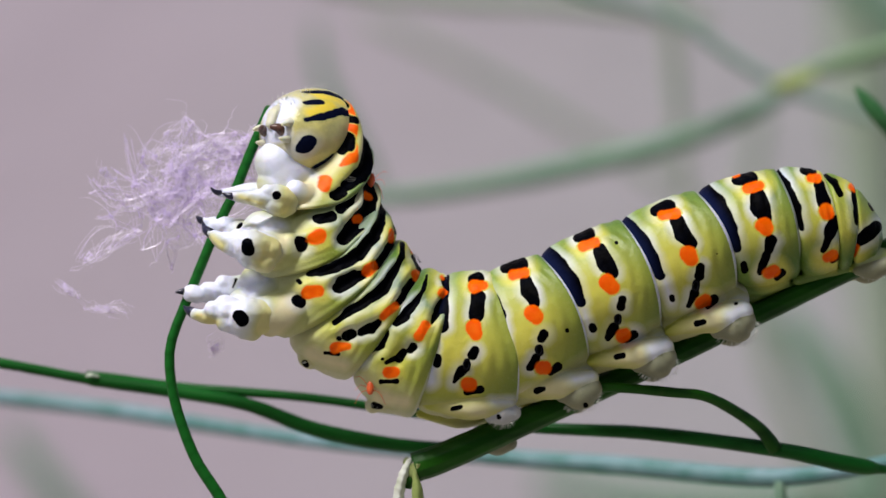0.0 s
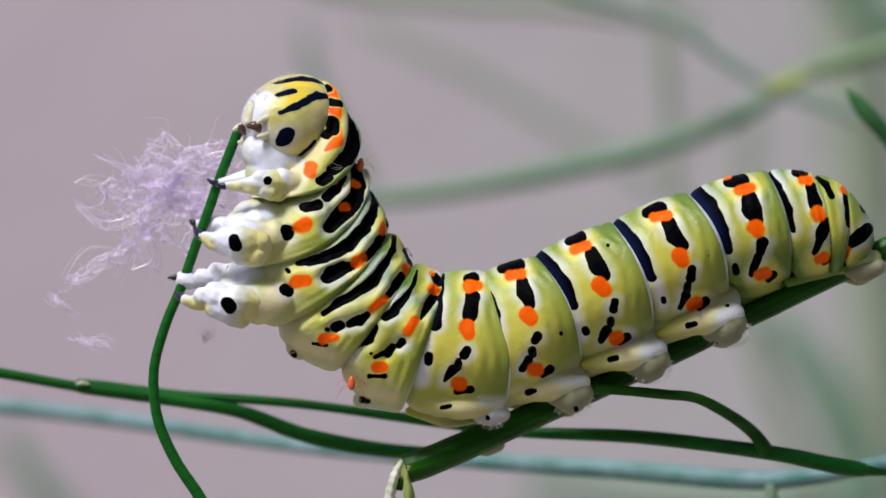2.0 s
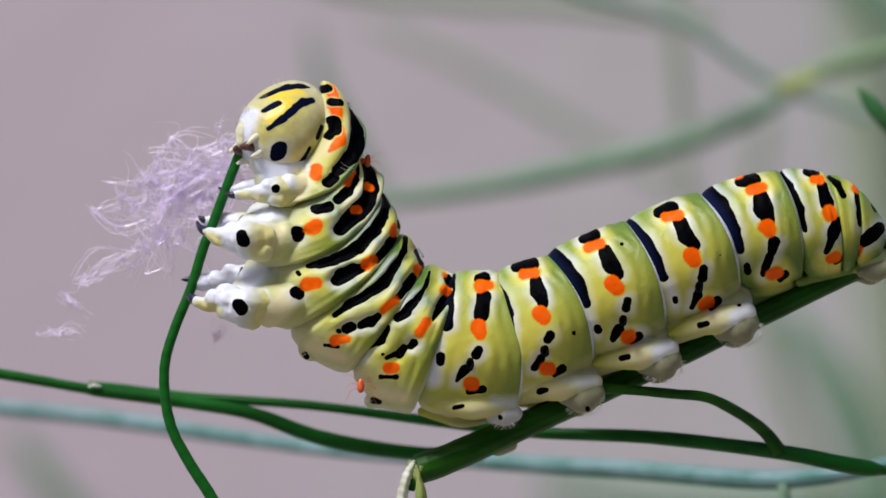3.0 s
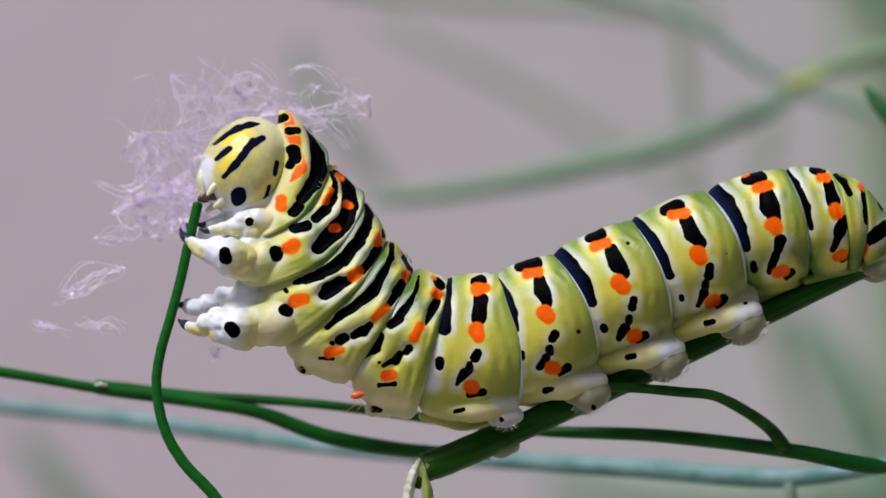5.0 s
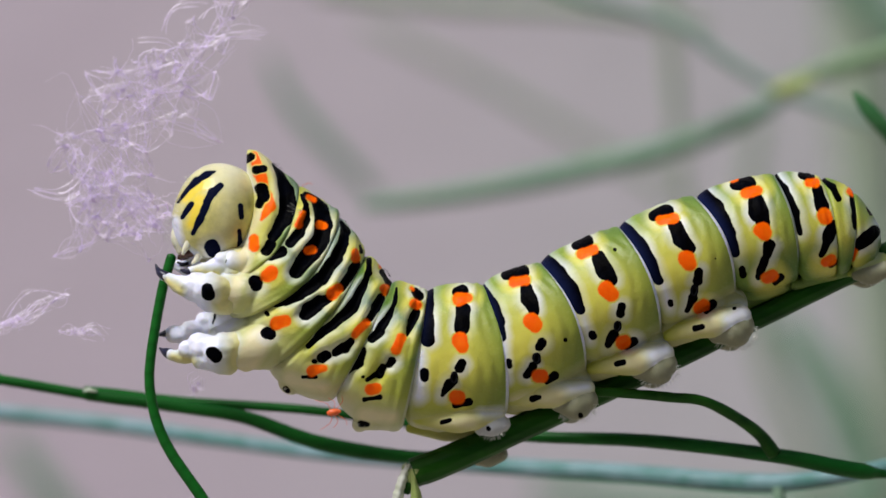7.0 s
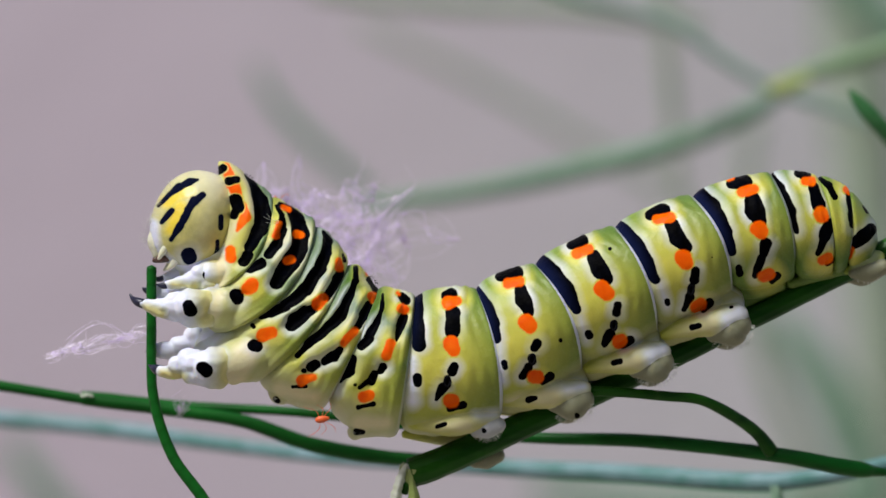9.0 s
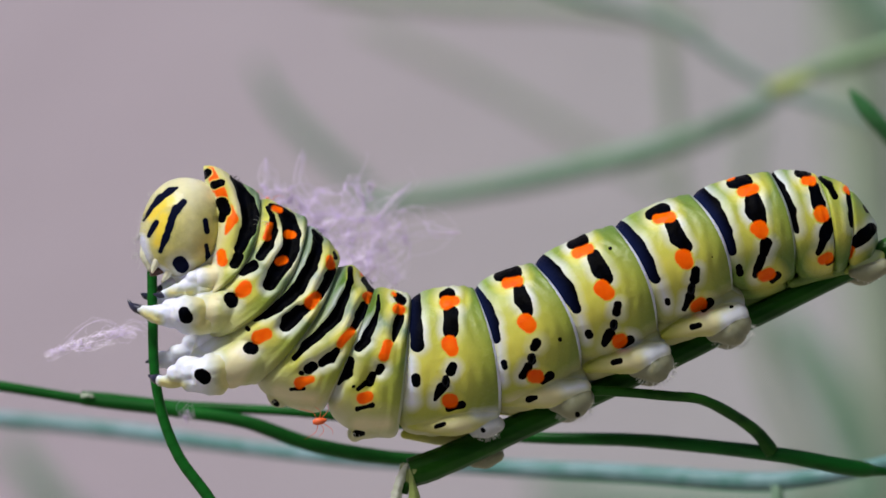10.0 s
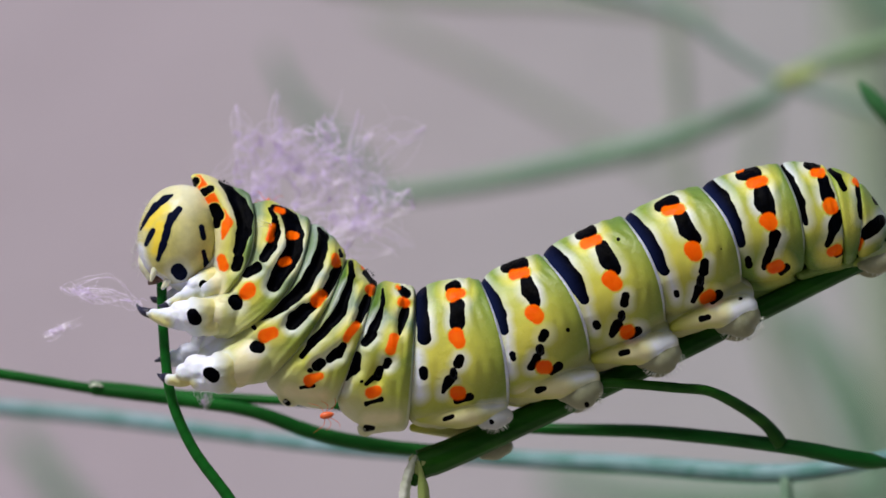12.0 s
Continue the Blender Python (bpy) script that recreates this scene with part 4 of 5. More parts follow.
def prolegs():
    for i, pad, dot in PADS:
        x, y, rr = pad[1]
        fringe(RINGS[i], x, y, rr * 1.3, rr * 0.98, -15, 140, 64 if i < 9 else 24, 9 if i < 9 else 5, -1.25 if i == 5 else -1.0 if i < 9 else -0.4, i)
    fringe(RINGS[4], 648, 752, 34, 22, 40, 150, 40, 8, -0.8, 21)
    fringe(RINGS[3], 520, 702, 40, 25, 40, 140, 24, 8, -0.8, 22)
    for i, x, y in ((0, 420, 342), (1, 489, 390), (2, 556, 430), (3, 638, 506), (4, 704, 538)):
        fringe(RINGS[i], x, y, 14, 14, -115, -10, 26, 5, 0.0, 50 + i, PORE)
    fringe(RINGS[1], 486, 406, 6, 8, 160, 200, 6, 26, -2.4, 57)


def spiracles():
    """Small dark breathing rings along the flank."""
    for i, x, y in ((3, 554, 658), (4, 660, 672), (5, 792, 676), (6, 947, 633), (7, 1092, 573), (8, 1229, 510)):
        me = RINGS[i].data
        co = np.zeros(len(me.vertices) * 3)
        me.vertices.foreach_get("co", co)
        q = co.reshape(-1, 3) + np.array(plan(*CENTRES[i]))
        at = np.array(plan(x, y, -3.1))
        near = q[np.hypot(q[:, 0] - at[0], q[:, 2] - at[2]) < 4 * STEP]
        d = near[:, 1].min() / STEP if len(near) else -90
        k = np.linspace(0, 2 * np.pi, 25)
        line = to_world([(x + 5 * math.cos(a), d - 1 + 0.8 * math.cos(a), -y - 8.5 * math.sin(a)) for a in k])
        v, f = tube(line, [2.2 * STEP] * len(line), 8)
        mesh_object("spiracle", v, f, PORE, RINGS[i], tuple(line[0]), label="small dark breathing pore")


LEGS = legs()
prolegs()
spiracles()


def face():
    stem("mandible", [(300, 488, -0.6, 9), (286, 496, -0.6, 8), (278, 503, -0.3, 3)], JAW, HEADOB, 12, 12, 2, 0.1, 0, label="brown biting jaw")
    stem("mandible", [(298, 486, 0.6, 9), (284, 495, 0.6, 8), (276, 502, 0.3, 3)], JAW, HEADOB, 12, 12, 2, 0.1, 0, label="brown biting jaw")
    limb("upper_lip", HEADOB, None, [(266, 448, 0.0, 8), (270, 468, 0.0, 13), (279, 488, 0.0, 10)], [], label="pale upper lip")
    for d in (-1.1, 1.1):
        limb("antenna", HEADOB, None, [(292, 470, d, 8), (284, 486, d, 6), (280, 498, d, 3)], [], nv=16, n=16)
        limb("palp", HEADOB, None, [(312, 490, d * 0.8, 8), (306, 503, d * 0.8, 6), (300, 512, d * 0.8, 3)], [], nv=16, n=16)
    fringe(HEADOB, 262, 456, 9, 26, 110, 250, 30, 15, -0.3, 33)
    fringe(HEADOB, 333, 415, 73, 86, 140, 235, 46, 9, -0.6, 31)


face()


# ---- eaten stalk ----
stalk = thing("eaten_stalk", tuple(plan(390, 905, 0)), "thin green fennel stalk being eaten from its tip", "plant stem")
PIECES = []
PIECE = 26.0
for k in range(32):
    half = PIECE / 2 + 7
    s = np.linspace(-half, half, 14)
    r = (9.0 + 2.0 * np.clip((12 - k) / 12, 0, 1)) * np.sqrt(np.clip(1 - np.clip((np.abs(s) - PIECE / 2) / 7.001, 0, 1) ** 2, 0.0004, 1))
    v, f = tube([(0, 0, q * STEP) for q in s], r * STEP, 20)
    PIECES.append(mesh_object("stalk_piece", v, f, THIN, stalk, (0, 0, 0)))


# ---- silk ----
def web(parent, name, at, size, nodes, seed, thick=0.8, spikes=3):
    """A felted patch of silk: knots tied to their neighbours by fine curved fibres, with loose ends."""
    rs = np.random.RandomState(seed)
    V, Fc = [], []
    knots = np.stack([rs.normal(0, size[0], nodes), rs.normal(0, size[1], nodes), rs.normal(0, 0.35, nodes)], -1)
    knots[:, 1] += 0.3 * size[1] * np.sin(knots[:, 0] / size[0] * 1.7 + seed)

    def fibre(p, q, bow, w, taper):
        u = np.linspace(0, 1, 8)[:, None]
        side = np.array([-(q - p)[1], (q - p)[0], 0])
        pts = p + (q - p) * u + side * bow * np.sin(np.pi * u) + np.array([1, 1, 0.03]) * rs.normal(0, 1.1, (8, 3)) * np.sin(np.pi * u)
        pts[:, :2] += 1.2 * np.sin(7 * u + rs.uniform(0, 6))
        pts[:, :2] += at[:2]
        pts[:, 2] += at[2]
        v, f = tube([plan(*r) for r in pts], w * STEP * (1 - taper * u[:, 0]), 4)
        o = len(V)
        V.extend(v.tolist())
        Fc.extend([[r + o for r in face] for face in f])

    for k in range(5):
        # drawn-out strands along the patch
        x0, x1 = sorted(rs.uniform(-2.0, 2.0, 2) * size[0])
        y0, y1 = rs.normal(0, 0.8 * size[1], 2)
        bow = rs.normal(0, 0.18)
        for j in range(rs.randint(2, 7)):
            a, b = np.array([x0, y0, 0]) + rs.normal(0, 4.0, 3) * (1, 1, 0.03), np.array([x1, y1, 0]) + rs.normal(0, 7.0, 3) * (1, 1, 0.03)
            fibre(a, b, bow + rs.normal(0, 0.03), thick * rs.uniform(0.5, 1.1), 0.4)
    for k, p in enumerate(knots):
        gap = np.linalg.norm((knots - p)[:, :2], axis=1)
        for j in np.argsort(gap)[1:rs.randint(3, 5)]:
            for strand in range(rs.choice([1, 2, 3], p=[0.6, 0.3, 0.1])):
                fibre(p + rs.normal(0, 1.0, 3) * (1, 1, 0.03), knots[j], rs.normal(0, 0.16), thick * rs.choice([0.45, 0.7, 1.0, 1.35], p=[0.35, 0.3, 0.25, 0.1]), 0.3)
        for j in range(rs.randint(0, spikes + 1)):
            b = rs.uniform(0, 6.28)
            l = rs.choice([9, 16, 30, 60], p=[0.35, 0.3, 0.25, 0.1]) * rs.uniform(0.7, 1.3)
            fibre(p, p + np.array([l * math.cos(b), 0.8 * l * math.sin(b), 0]), rs.normal(0, 0.25), thick * rs.uniform(0.5, 1.0), 0.7)
        if k % 3 == 0:
            far = rs.randint(nodes)
            for j in range(2):
                fibre(p, knots[far], rs.normal(0, 0.12), thick * rs.uniform(0.4, 0.9), 0.2)
            for j in range(3):
                b = rs.uniform(0, 6.28)
                fibre(p, p + 4 * np.array([math.cos(b), math.sin(b), 0]), 0.3, thick * 1.5, 0.6)
    ob = mesh_object(name, V, Fc, SILK, parent, tuple(plan(*at)), smooth=False)
    ob["kind"] = "stuff"
    return ob


silk = thing("silk_tuft", tuple(plan(330, 420, 1.5)), "loose tuft of pale lilac silk threads blowing in the wind", "silk threads")
WEBS = [web(silk, "silk_wisp", (330, 420, 1.5), size, n, 40 + k, w) for k, (size, n, w) in enumerate([((34, 22), 24, 0.7), ((50, 38), 28, 0.68), ((54, 46), 28, 0.66), ((58, 48), 28, 0.66), ((60, 48), 27, 0.66), ((60, 42), 24, 0.63), ((60, 34), 20, 0.6)])]
TAILS = [web(silk, "silk_thread", (330, 420, 1.5), size, n, 60 + k, 0.48, 1) for k, (size, n) in enumerate([((44, 5), 11), ((22, 3), 6), ((8, 2), 4), ((20, 2), 6)])]


# ---- mites ----
def mite(x, y, label):
    m = thing("mite", tuple(plan(x, y, -3.3)), label, "mite", "red mites")
    c = plan(x, y, -3.3)
    stem("mite_body", [(x, y - 13, -3.3, 2), (x, y - 5, -3.3, 5.5), (x, y + 5, -3.3, 6), (x, y + 12, -3.3, 3)], MITE, m, 14, 14, 2, 0.05, 0)
    for k in range(6):
        s = -1 if k % 2 else 1
        q = (k // 2) - 1
        stem("mite_leg", [(x + 4 * s, y + 4 * q, -3.3, 0.6), (x + 17 * s, y + 14 * q - 5, -3.3, 0.5), (x + 27 * s, y + 24 * q + 5, -3.25, 0.35)], MITE, m, 5, 8, 2, 0, 0)
    return m


MITE_A = mite(653, 325, "tiny orange-red mite clinging to the caterpillar's neck")
MITE_B = mite(653, 695, "tiny orange-red mite walking on the caterpillar's belly")


# ---- what moves ----
def swing(part, centre, rows, parent_base, d=0.0):
    """Rows (seconds, dx, dy on the plan, clockwise degrees, and where needed depth, twist, lean) from the part's place on the plan."""
    keys = []
    for row in rows:
        t, dx, dy, turn = row[:4]
        dd, twist, lean = (*row[4:], 0.0, 0.0, 0.0)[:3]
        p = plan(centre[0] + dx, centre[1] + dy, d)
        p.y += dd / 1000
        keys.append((t, pose(p.x - parent_base[0], p.y - parent_base[1], p.z - parent_base[2], lean, turn, twist)))
    walk(part, keys)


def motions():
    swing(HEADOB, (325, 415), [(0, 213.3, -180.2, 59.5, 0, 30.0, -18), (0.5, 221.1, -198.1, 55.2, 0, 27.7, -19), (1, 215.6, -192.5, 47.8, 0, 23.7, -17), (1.5, 186.5, -191.1, 48.0, 0, 23.9, -16.5), (2, 193.6, -203.8, 47.5, 0, 23.6, -17.5), (2.5, 181.1, -201.4, 40.5, 0, 19.9, -15.5), (3, 163.4, -188.1, 34.5, 0, 16.9, -15.5), (5, 82.7, -115.1, 21.5, 0, 10.5, -9.5), (5.5, 67.3, -94.9, 13.8, 0, 6.7, -9), (6, 56.7, -75.4, 10.8, 0, 5.2, -6), (6.5, 55.1, -51.6, 6.5, 0, 3.1, -6), (7, 49.8, -39.0, 6.2, 0, 3.0, -6), (9, 18.8, -30.4, 11.5, 0, 5.5, -2.5), (9.5, 7.7, -15.1, 3.7, 0, 1.8, -2.5), (10, -2.6, -15.1, 2.0, 0, 1.0, -2.5), (10.5, 0.0, 0.0, 0.0, 0, 0.0, 0), (11, -3.7, 9.1, -1.2, 0, 0.0, -2), (11.5, -22.4, -4.6, 5.5, 0, 2.7, -3.5), (12, -23.4, 12.5, -0.5, 0, 0.0, -2.5)], BASE)
    swing(RINGS[0], CENTRES[0], [(0, 161.3, -123.4, 31.5, 0, 26), (0.5, 178.1, -136.6, 37.2, 0, 24), (1, 177.4, -139.6, 33, 0, 20.5), (1.5, 156.3, -141, 29.2, 0, 20.7), (2, 155.7, -153.1, 27, 0, 20.4), (2.5, 158.8, -155.2, 23.5, 0, 17.3), (3, 148.8, -152.7, 20.8, 0, 14.7), (5, 77.8, -97.1, 13, 0, 9.1), (5.5, 67.7, -84.7, 10.8, 0, 5.8), (6, 57.8, -69.3, 7.3, 0, 4.5), (6.5, 58.6, -53.1, 7, 0, 2.7), (7, 52.9, -38.4, 6.8, 0, 2.6), (9, 13.4, -20.9, 4.5, 0, 4.8), (9.5, 6.4, -14.8, 0.2, 0, 1.6), (10, -2.5, -15.4, -1, 0, 0.9), (10.5, 0, 0, 0, 0, 0), (11, -9.5, 7.7, -4.5, 0, 0), (11.5, -15.3, -3.9, -3.2, 0, 2.4), (12, -23.8, 7.5, -10, 0, 0)], BASE)
    swing(RINGS[1], CENTRES[1], [(0, 99.8, -87, 13.8, 0, 18), (0.5, 109, -100.3, 12.4, 0, 16.6), (1, 108.8, -103.3, 13.7, 0, 14.2), (1.5, 94.6, -104.7, 11.8, 0, 14.3), (2, 96.8, -110.5, 13.3, 0, 14.1), (2.5, 101.9, -112.2, 12.7, 0, 11.9), (3, 102.4, -107.7, 14.6, 0, 10.2), (5, 59.4, -70.7, 13.2, 0, 6.3), (5.5, 50.5, -65.7, 9.5, 0, 4), (6, 47.2, -55.4, 7.6, 0, 3.1), (6.5, 46.9, -47.6, 7.2, 0, 1.9), (7, 43.4, -35.4, 5.8, 0, 1.8), (9, 10.3, -16.5, 2.4, 0, 3.3), (9.5, 7.9, -11.3, 0.9, 0, 1.1), (10, 0.9, -12.5, -0.7, 0, 0.6), (10.5, 0, 0, 0, 0, 0), (11, -5.9, 5.1, -4.5, 0, 0), (11.5, -6.8, 0.7, -0.5, 0, 1.6), (12, -7.7, 4.8, -2.1, 0, 0)], BASE)
    swing(RINGS[2], CENTRES[2], [(0, 72.2, -64.9, 13.1, 0, 11), (0.5, 80.9, -75.3, 15.2, 0, 10.2), (1, 81.3, -78.4, 17.1, 0, 8.7), (1.5, 71.9, -79.4, 15.1, 0, 8.7), (2, 71.6, -84.1, 15.1, 0, 8.6), (2.5, 74, -83.3, 14.8, 0, 7.3), (3, 73.4, -81.1, 14.7, 0, 6.2), (5, 43.4, -53.4, 10.1, 0, 3.8), (5.5, 36.7, -48, 8.1, 0, 2.5), (6, 34.5, -40, 6.2, 0, 1.9), (6.5, 33.3, -38.2, 4.7, 0, 1.1), (7, 32.5, -28.5, 5.7, 0, 1.1), (9, 11.2, -11, 3.8, 0, 2), (9.5, 9.4, -9, 3.5, 0, 0.7), (10, 2.2, -10.3, 0.4, 0, 0.4), (10.5, 0, 0, 0, 0, 0), (11, -1, 0.6, -0.1, 0, 0), (11.5, -2.3, -3.3, 0.1, 0, 1), (12, -2.2, 1.1, -0.3, 0, 0)], BASE)
    swing(RINGS[3], CENTRES[3], [(0, 65.6, -43.9, 13.3, 0, 4), (0.5, 72.6, -53.7, 15.2, 0, 3.7), (1, 69.2, -55.8, 16.3, 0, 3.2), (1.5, 63.3, -57, 14.9, 0, 3.2), (2, 63.1, -60.1, 15, 0, 3.1), (2.5, 64.1, -58.9, 15.1, 0, 2.7), (3, 63.5, -58.8, 14.8, 0, 2.3), (5, 38.6, -39.9, 10.1, 0, 1.4), (5.5, 32, -34.2, 8.9, 0, 0.9), (6, 28.9, -28.9, 7.3, 0, 0.7), (6.5, 28, -25.4, 7.7, 0, 0.4), (7, 25.5, -21, 7, 0, 0.4), (9, 10.2, -7.2, 5.7, 0, 0.7), (9.5, 7.2, -6.4, 4.6, 0, 0.2), (10, 4.5, -4.7, 3.9, 0, 0.1), (10.5, 0, 0, 0, 0, 0), (11, -1, -0.5, 0, 0, 0), (11.5, -1, -2.7, 0, 0, 0.4), (12, -0.9, 0.5, -0.6, 0, 0)], BASE)
    swing(RINGS[4], CENTRES[4], [(0, 60.7, -32.1, 14.1, 0, 0), (0.5, 64.9, -38.3, 15.4, 0, 0), (1, 61.1, -39.6, 15.8, 0, 0), (1.5, 56, -41.8, 14.8, 0, 0), (2, 56.7, -43.6, 15.1, 0, 0), (2.5, 56.8, -42.8, 15.4, 0, 0), (3, 56.9, -42.5, 15.8, 0, 0), (5, 35, -29.1, 10.8, 0, 0), (5.5, 28.7, -25.1, 8.5, 0, 0), (6, 24.3, -21.2, 7.2, 0, 0), (6.5, 25, -19.7, 7.7, 0, 0), (7, 22.1, -16.6, 6.9, 0, 0), (9, 9.5, -6.3, 3.3, 0, 0), (9.5, 7.2, -5.3, 2.1, 0, 0), (10, 4.3, -4, 1.6, 0, 0), (10.5, 0, 0, 0, 0, 0), (11, -1, -0.9, -0, 0, 0), (11.5, 0.4, -2, 0, 0, 0), (12, 0, -0.2, -0.8, 0, 0)], BASE)
    swing(RINGS[5], CENTRES[5], [(0, 36.9, -22.6, 6.2, 0, 0), (0.5, 40.8, -25.4, 8.5, 0, 0), (1, 39.7, -23.7, 8.8, 0, 0), (1.5, 37.7, -25.8, 8.3, 0, 0), (2, 38.7, -26.6, 8.8, 0, 0), (2.5, 38.9, -26.9, 8.8, 0, 0), (3, 38.3, -27.2, 8.3, 0, 0), (5, 24.8, -17.9, 6.3, 0, 0), (5.5, 20.3, -15.4, 5.3, 0, 0), (6, 18.3, -12.7, 4.7, 0, 0), (6.5, 17.5, -11.3, 4.1, 0, 0), (7, 16.1, -9.1, 4.1, 0, 0), (9, 7, -2.7, 1.6, 0, 0), (9.5, 6.2, -2.1, 1.6, 0, 0), (10, 3.7, -2.2, 1.1, 0, 0), (10.5, 0, 0, 0, 0, 0), (11, -1, -0.9, -0, 0, 0), (11.5, 0.8, -2, 0, 0, 0), (12, 0.5, -1.3, -0, 0, 0)], BASE)
    swing(RINGS[6], CENTRES[6], [(0, 5.7, -7.1, -0.2, 0, 0), (0.5, 8.1, -9.2, 0.8, 0, 0), (1, 10.4, -6, 1.6, 0, 0), (1.5, 10.9, -7.9, 2.6, 0, 0), (2, 10.5, -7.5, 2.4, 0, 0), (2.5, 11.9, -8.6, 3.4, 0, 0), (3, 12.2, -9.3, 3.5, 0, 0), (5, 9.1, -7.1, 2.5, 0, 0), (5.5, 7.7, -4.9, 2.5, 0, 0), (6, 6.6, -3.4, 2.5, 0, 0), (6.5, 6.7, -2.5, 2.4, 0, 0), (7, 5.7, -2, 2.4, 0, 0), (9, 2.2, 0.2, 1.7, 0, 0), (9.5, 1.7, 0.8, 0.8, 0, 0), (10, 0.7, 0.1, 1, 0, 0), (10.5, 0, 0, 0, 0, 0), (11, -1, -1, -0, 0, 0), (11.5, -0.7, -2, -0.1, 0, 0), (12, -1.2, -1.5, -0.1, 0, 0)], BASE)
    swing(RINGS[7], CENTRES[7], [(0, 1.4, -3.1, 2.2, 0, 0), (0.5, 1.6, -3.2, 1.4, 0, 0), (1, 3.8, -1.8, 2.1, 0, 0), (1.5, 3.3, -1.2, 2.4, 0, 0), (2, 2.9, -1.8, 1.2, 0, 0), (2.5, 4.6, -2.9, 2.4, 0, 0), (3, 4.9, -4, 2.5, 0, 0), (5, 4.6, -2, 2.5, 0, 0), (5.5, 3.4, -1.3, 1.6, 0, 0), (6, 3.9, -1.2, 1.6, 0, 0), (6.5, 4, -0.2, 1.4, 0, 0), (7, 2.9, 0.3, 1.4, 0, 0), (9, 1.1, 0, 0.8, 0, 0), (9.5, 0.5, 0.5, -0.2, 0, 0), (10, 0.8, -0, 1, 0, 0), (10.5, 0, 0, 0, 0, 0), (11, -0.8, -1.8, 0.3, 0, 0), (11.5, -0.8, -1.4, 1, 0, 0), (12, -1.1, -1.8, 1.3, 0, 0)], BASE)
    # each pair of legs shifts a little on its ring
    shifts = [
        [(0, -27.5, 29), (0.5, -20.4, 19.3), (1, -21.2, 18.6), (1.5, -20.8, 15.7), (2, -21.1, 16.3), (2.5, -21, 16), (3, -18.1, 15.9), (5, -8.9, 7.2), (5.5, -6.6, 6.1), (6, -4.4, 4.2), (6.5, -1.9, 0.6), (7, -0.5, 0.3), (9, -2, 1.6), (9.5, 0, 0.2), (10, 0.7, 0.9), (10.5, 0, 0), (11, -1.5, -1.3), (11.5, -4.1, 0.9), (12, -3.1, -6.3)],
        [(0, -24.1, 6.1, -2), (0.5, -23.7, 12.1, -6), (1, -19.2, 14.9, -9), (1.5, -17.6, 11.4, -10), (2, -17.1, 16.7, -9), (2.5, -21.3, 8, -8), (3, -21.1, 9.3, -12), (5, -14.1, 0.8, -2), (5.5, -9.4, -3.1, 3), (6, -6.1, -5.3, 5), (6.5, -6.8, -5.2, 4), (7, -8.1, 0.3, 2), (9, -8.5, 0.2, -8), (9.5, -3.4, 4.5, -5), (10, -6.7, 1.9, -4), (10.5, 0, 0, 0), (11, -3.7, -0.1, 0), (11.5, -2.2, 3.8, -4), (12, 0.3, -0.7, -5)],
        [(0, -14.2, 2.4), (0.5, -9.8, -4.8), (1, -12.2, 2.7), (1.5, -10.9, 0.3), (2, -11.8, 2.4), (2.5, -12.1, 0.2), (3, -10.5, -0.7), (5, -6.1, -0.5), (5.5, -6.1, -1.8), (6, -8.7, -5), (6.5, -11.4, -5.2), (7, -9.6, -3.6), (9, -4.8, -3.3), (9.5, -1.8, -2.4), (10, -2.7, -0.8), (10.5, 0, 0), (11, -0.2, -1.7), (11.5, -1.6, 0.1), (12, 0.6, -2.5)]]
    # each leg pair also bends inwards while the front of the body is raised: hubs of the near and the far leg, and how far they bend
    bends = [(0, 18), (0.5, 22), (1, 20.5), (1.5, 20.7), (2, 20.4), (2.5, 17.3), (3, 14.7), (5, 9.1), (5.5, 5.8), (6, 4.5), (6.5, 2.7), (7, 1.5), (9, 0), (12, 0)]
    hubs = [((361, 508, -1.9), (372, 496, -0.6), 0.9), ((337, 566, -3.3), (360, 540, -0.3), 1.4), ((365, 676, -3.3), (390, 622, -0.4), 0.35)]
    for pair, rows, (near, far, bend), i in zip(LEGS, shifts, hubs, (0, 1, 2)):
        for k, ob in enumerate(pair):
            rest = ob.location.copy()
            hub = plan(*(near if k < 2 else far)) - plan(*CENTRES[i])
            keys = []
            for t, x, y, *turn in rows:
                yaw = -bend * float(np.interp(t, [b[0] for b in bends], [b[1] for b in bends]))
                swung = Matrix.Translation(hub) @ pose(0, 0, 0, 0, turn[0] if turn else 0.6 * yaw if i == 0 else 0.0, yaw) @ Matrix.Translation(rest - hub)
                keys.append((t, Matrix.Translation((x * STEP, 0, -y * STEP)) @ swung))
            walk(ob, keys)
    lines = {}
    lines[0] = [(431, 970), (390, 892), (345, 821), (311, 731), (299, 661), (303, 611), (325, 551), (349, 491), (382, 410), (411, 350), (441, 275), (471, 204)]
    lines[1.5] = [(409, 963), (366, 885), (328, 823), (298, 753), (289, 693), (293, 643), (312, 573), (336, 513), (356, 453), (381, 373), (405, 303), (434, 218)]
    lines[2.5] = [(414, 970), (373, 892), (328, 831), (297, 771), (284, 711), (284, 651), (303, 586), (330, 521), (355, 450), (379, 390), (403, 320), (432, 253)]
    lines[3] = [(410, 966), (369, 888), (329, 826), (298, 767), (285, 707), (285, 647), (302, 587), (330, 516), (351, 446), (374, 386), (396, 326), (418, 268)]
    lines[5] = [(409, 970), (365, 892), (308, 830), (274, 771), (259, 701), (264, 641), (283, 571), (299, 510), (312, 450), (332, 362)]
    lines[5.5] = [(412, 969), (364, 891), (311, 830), (272, 770), (256, 700), (260, 640), (279, 570), (294, 510), (305, 470), (328, 388)]
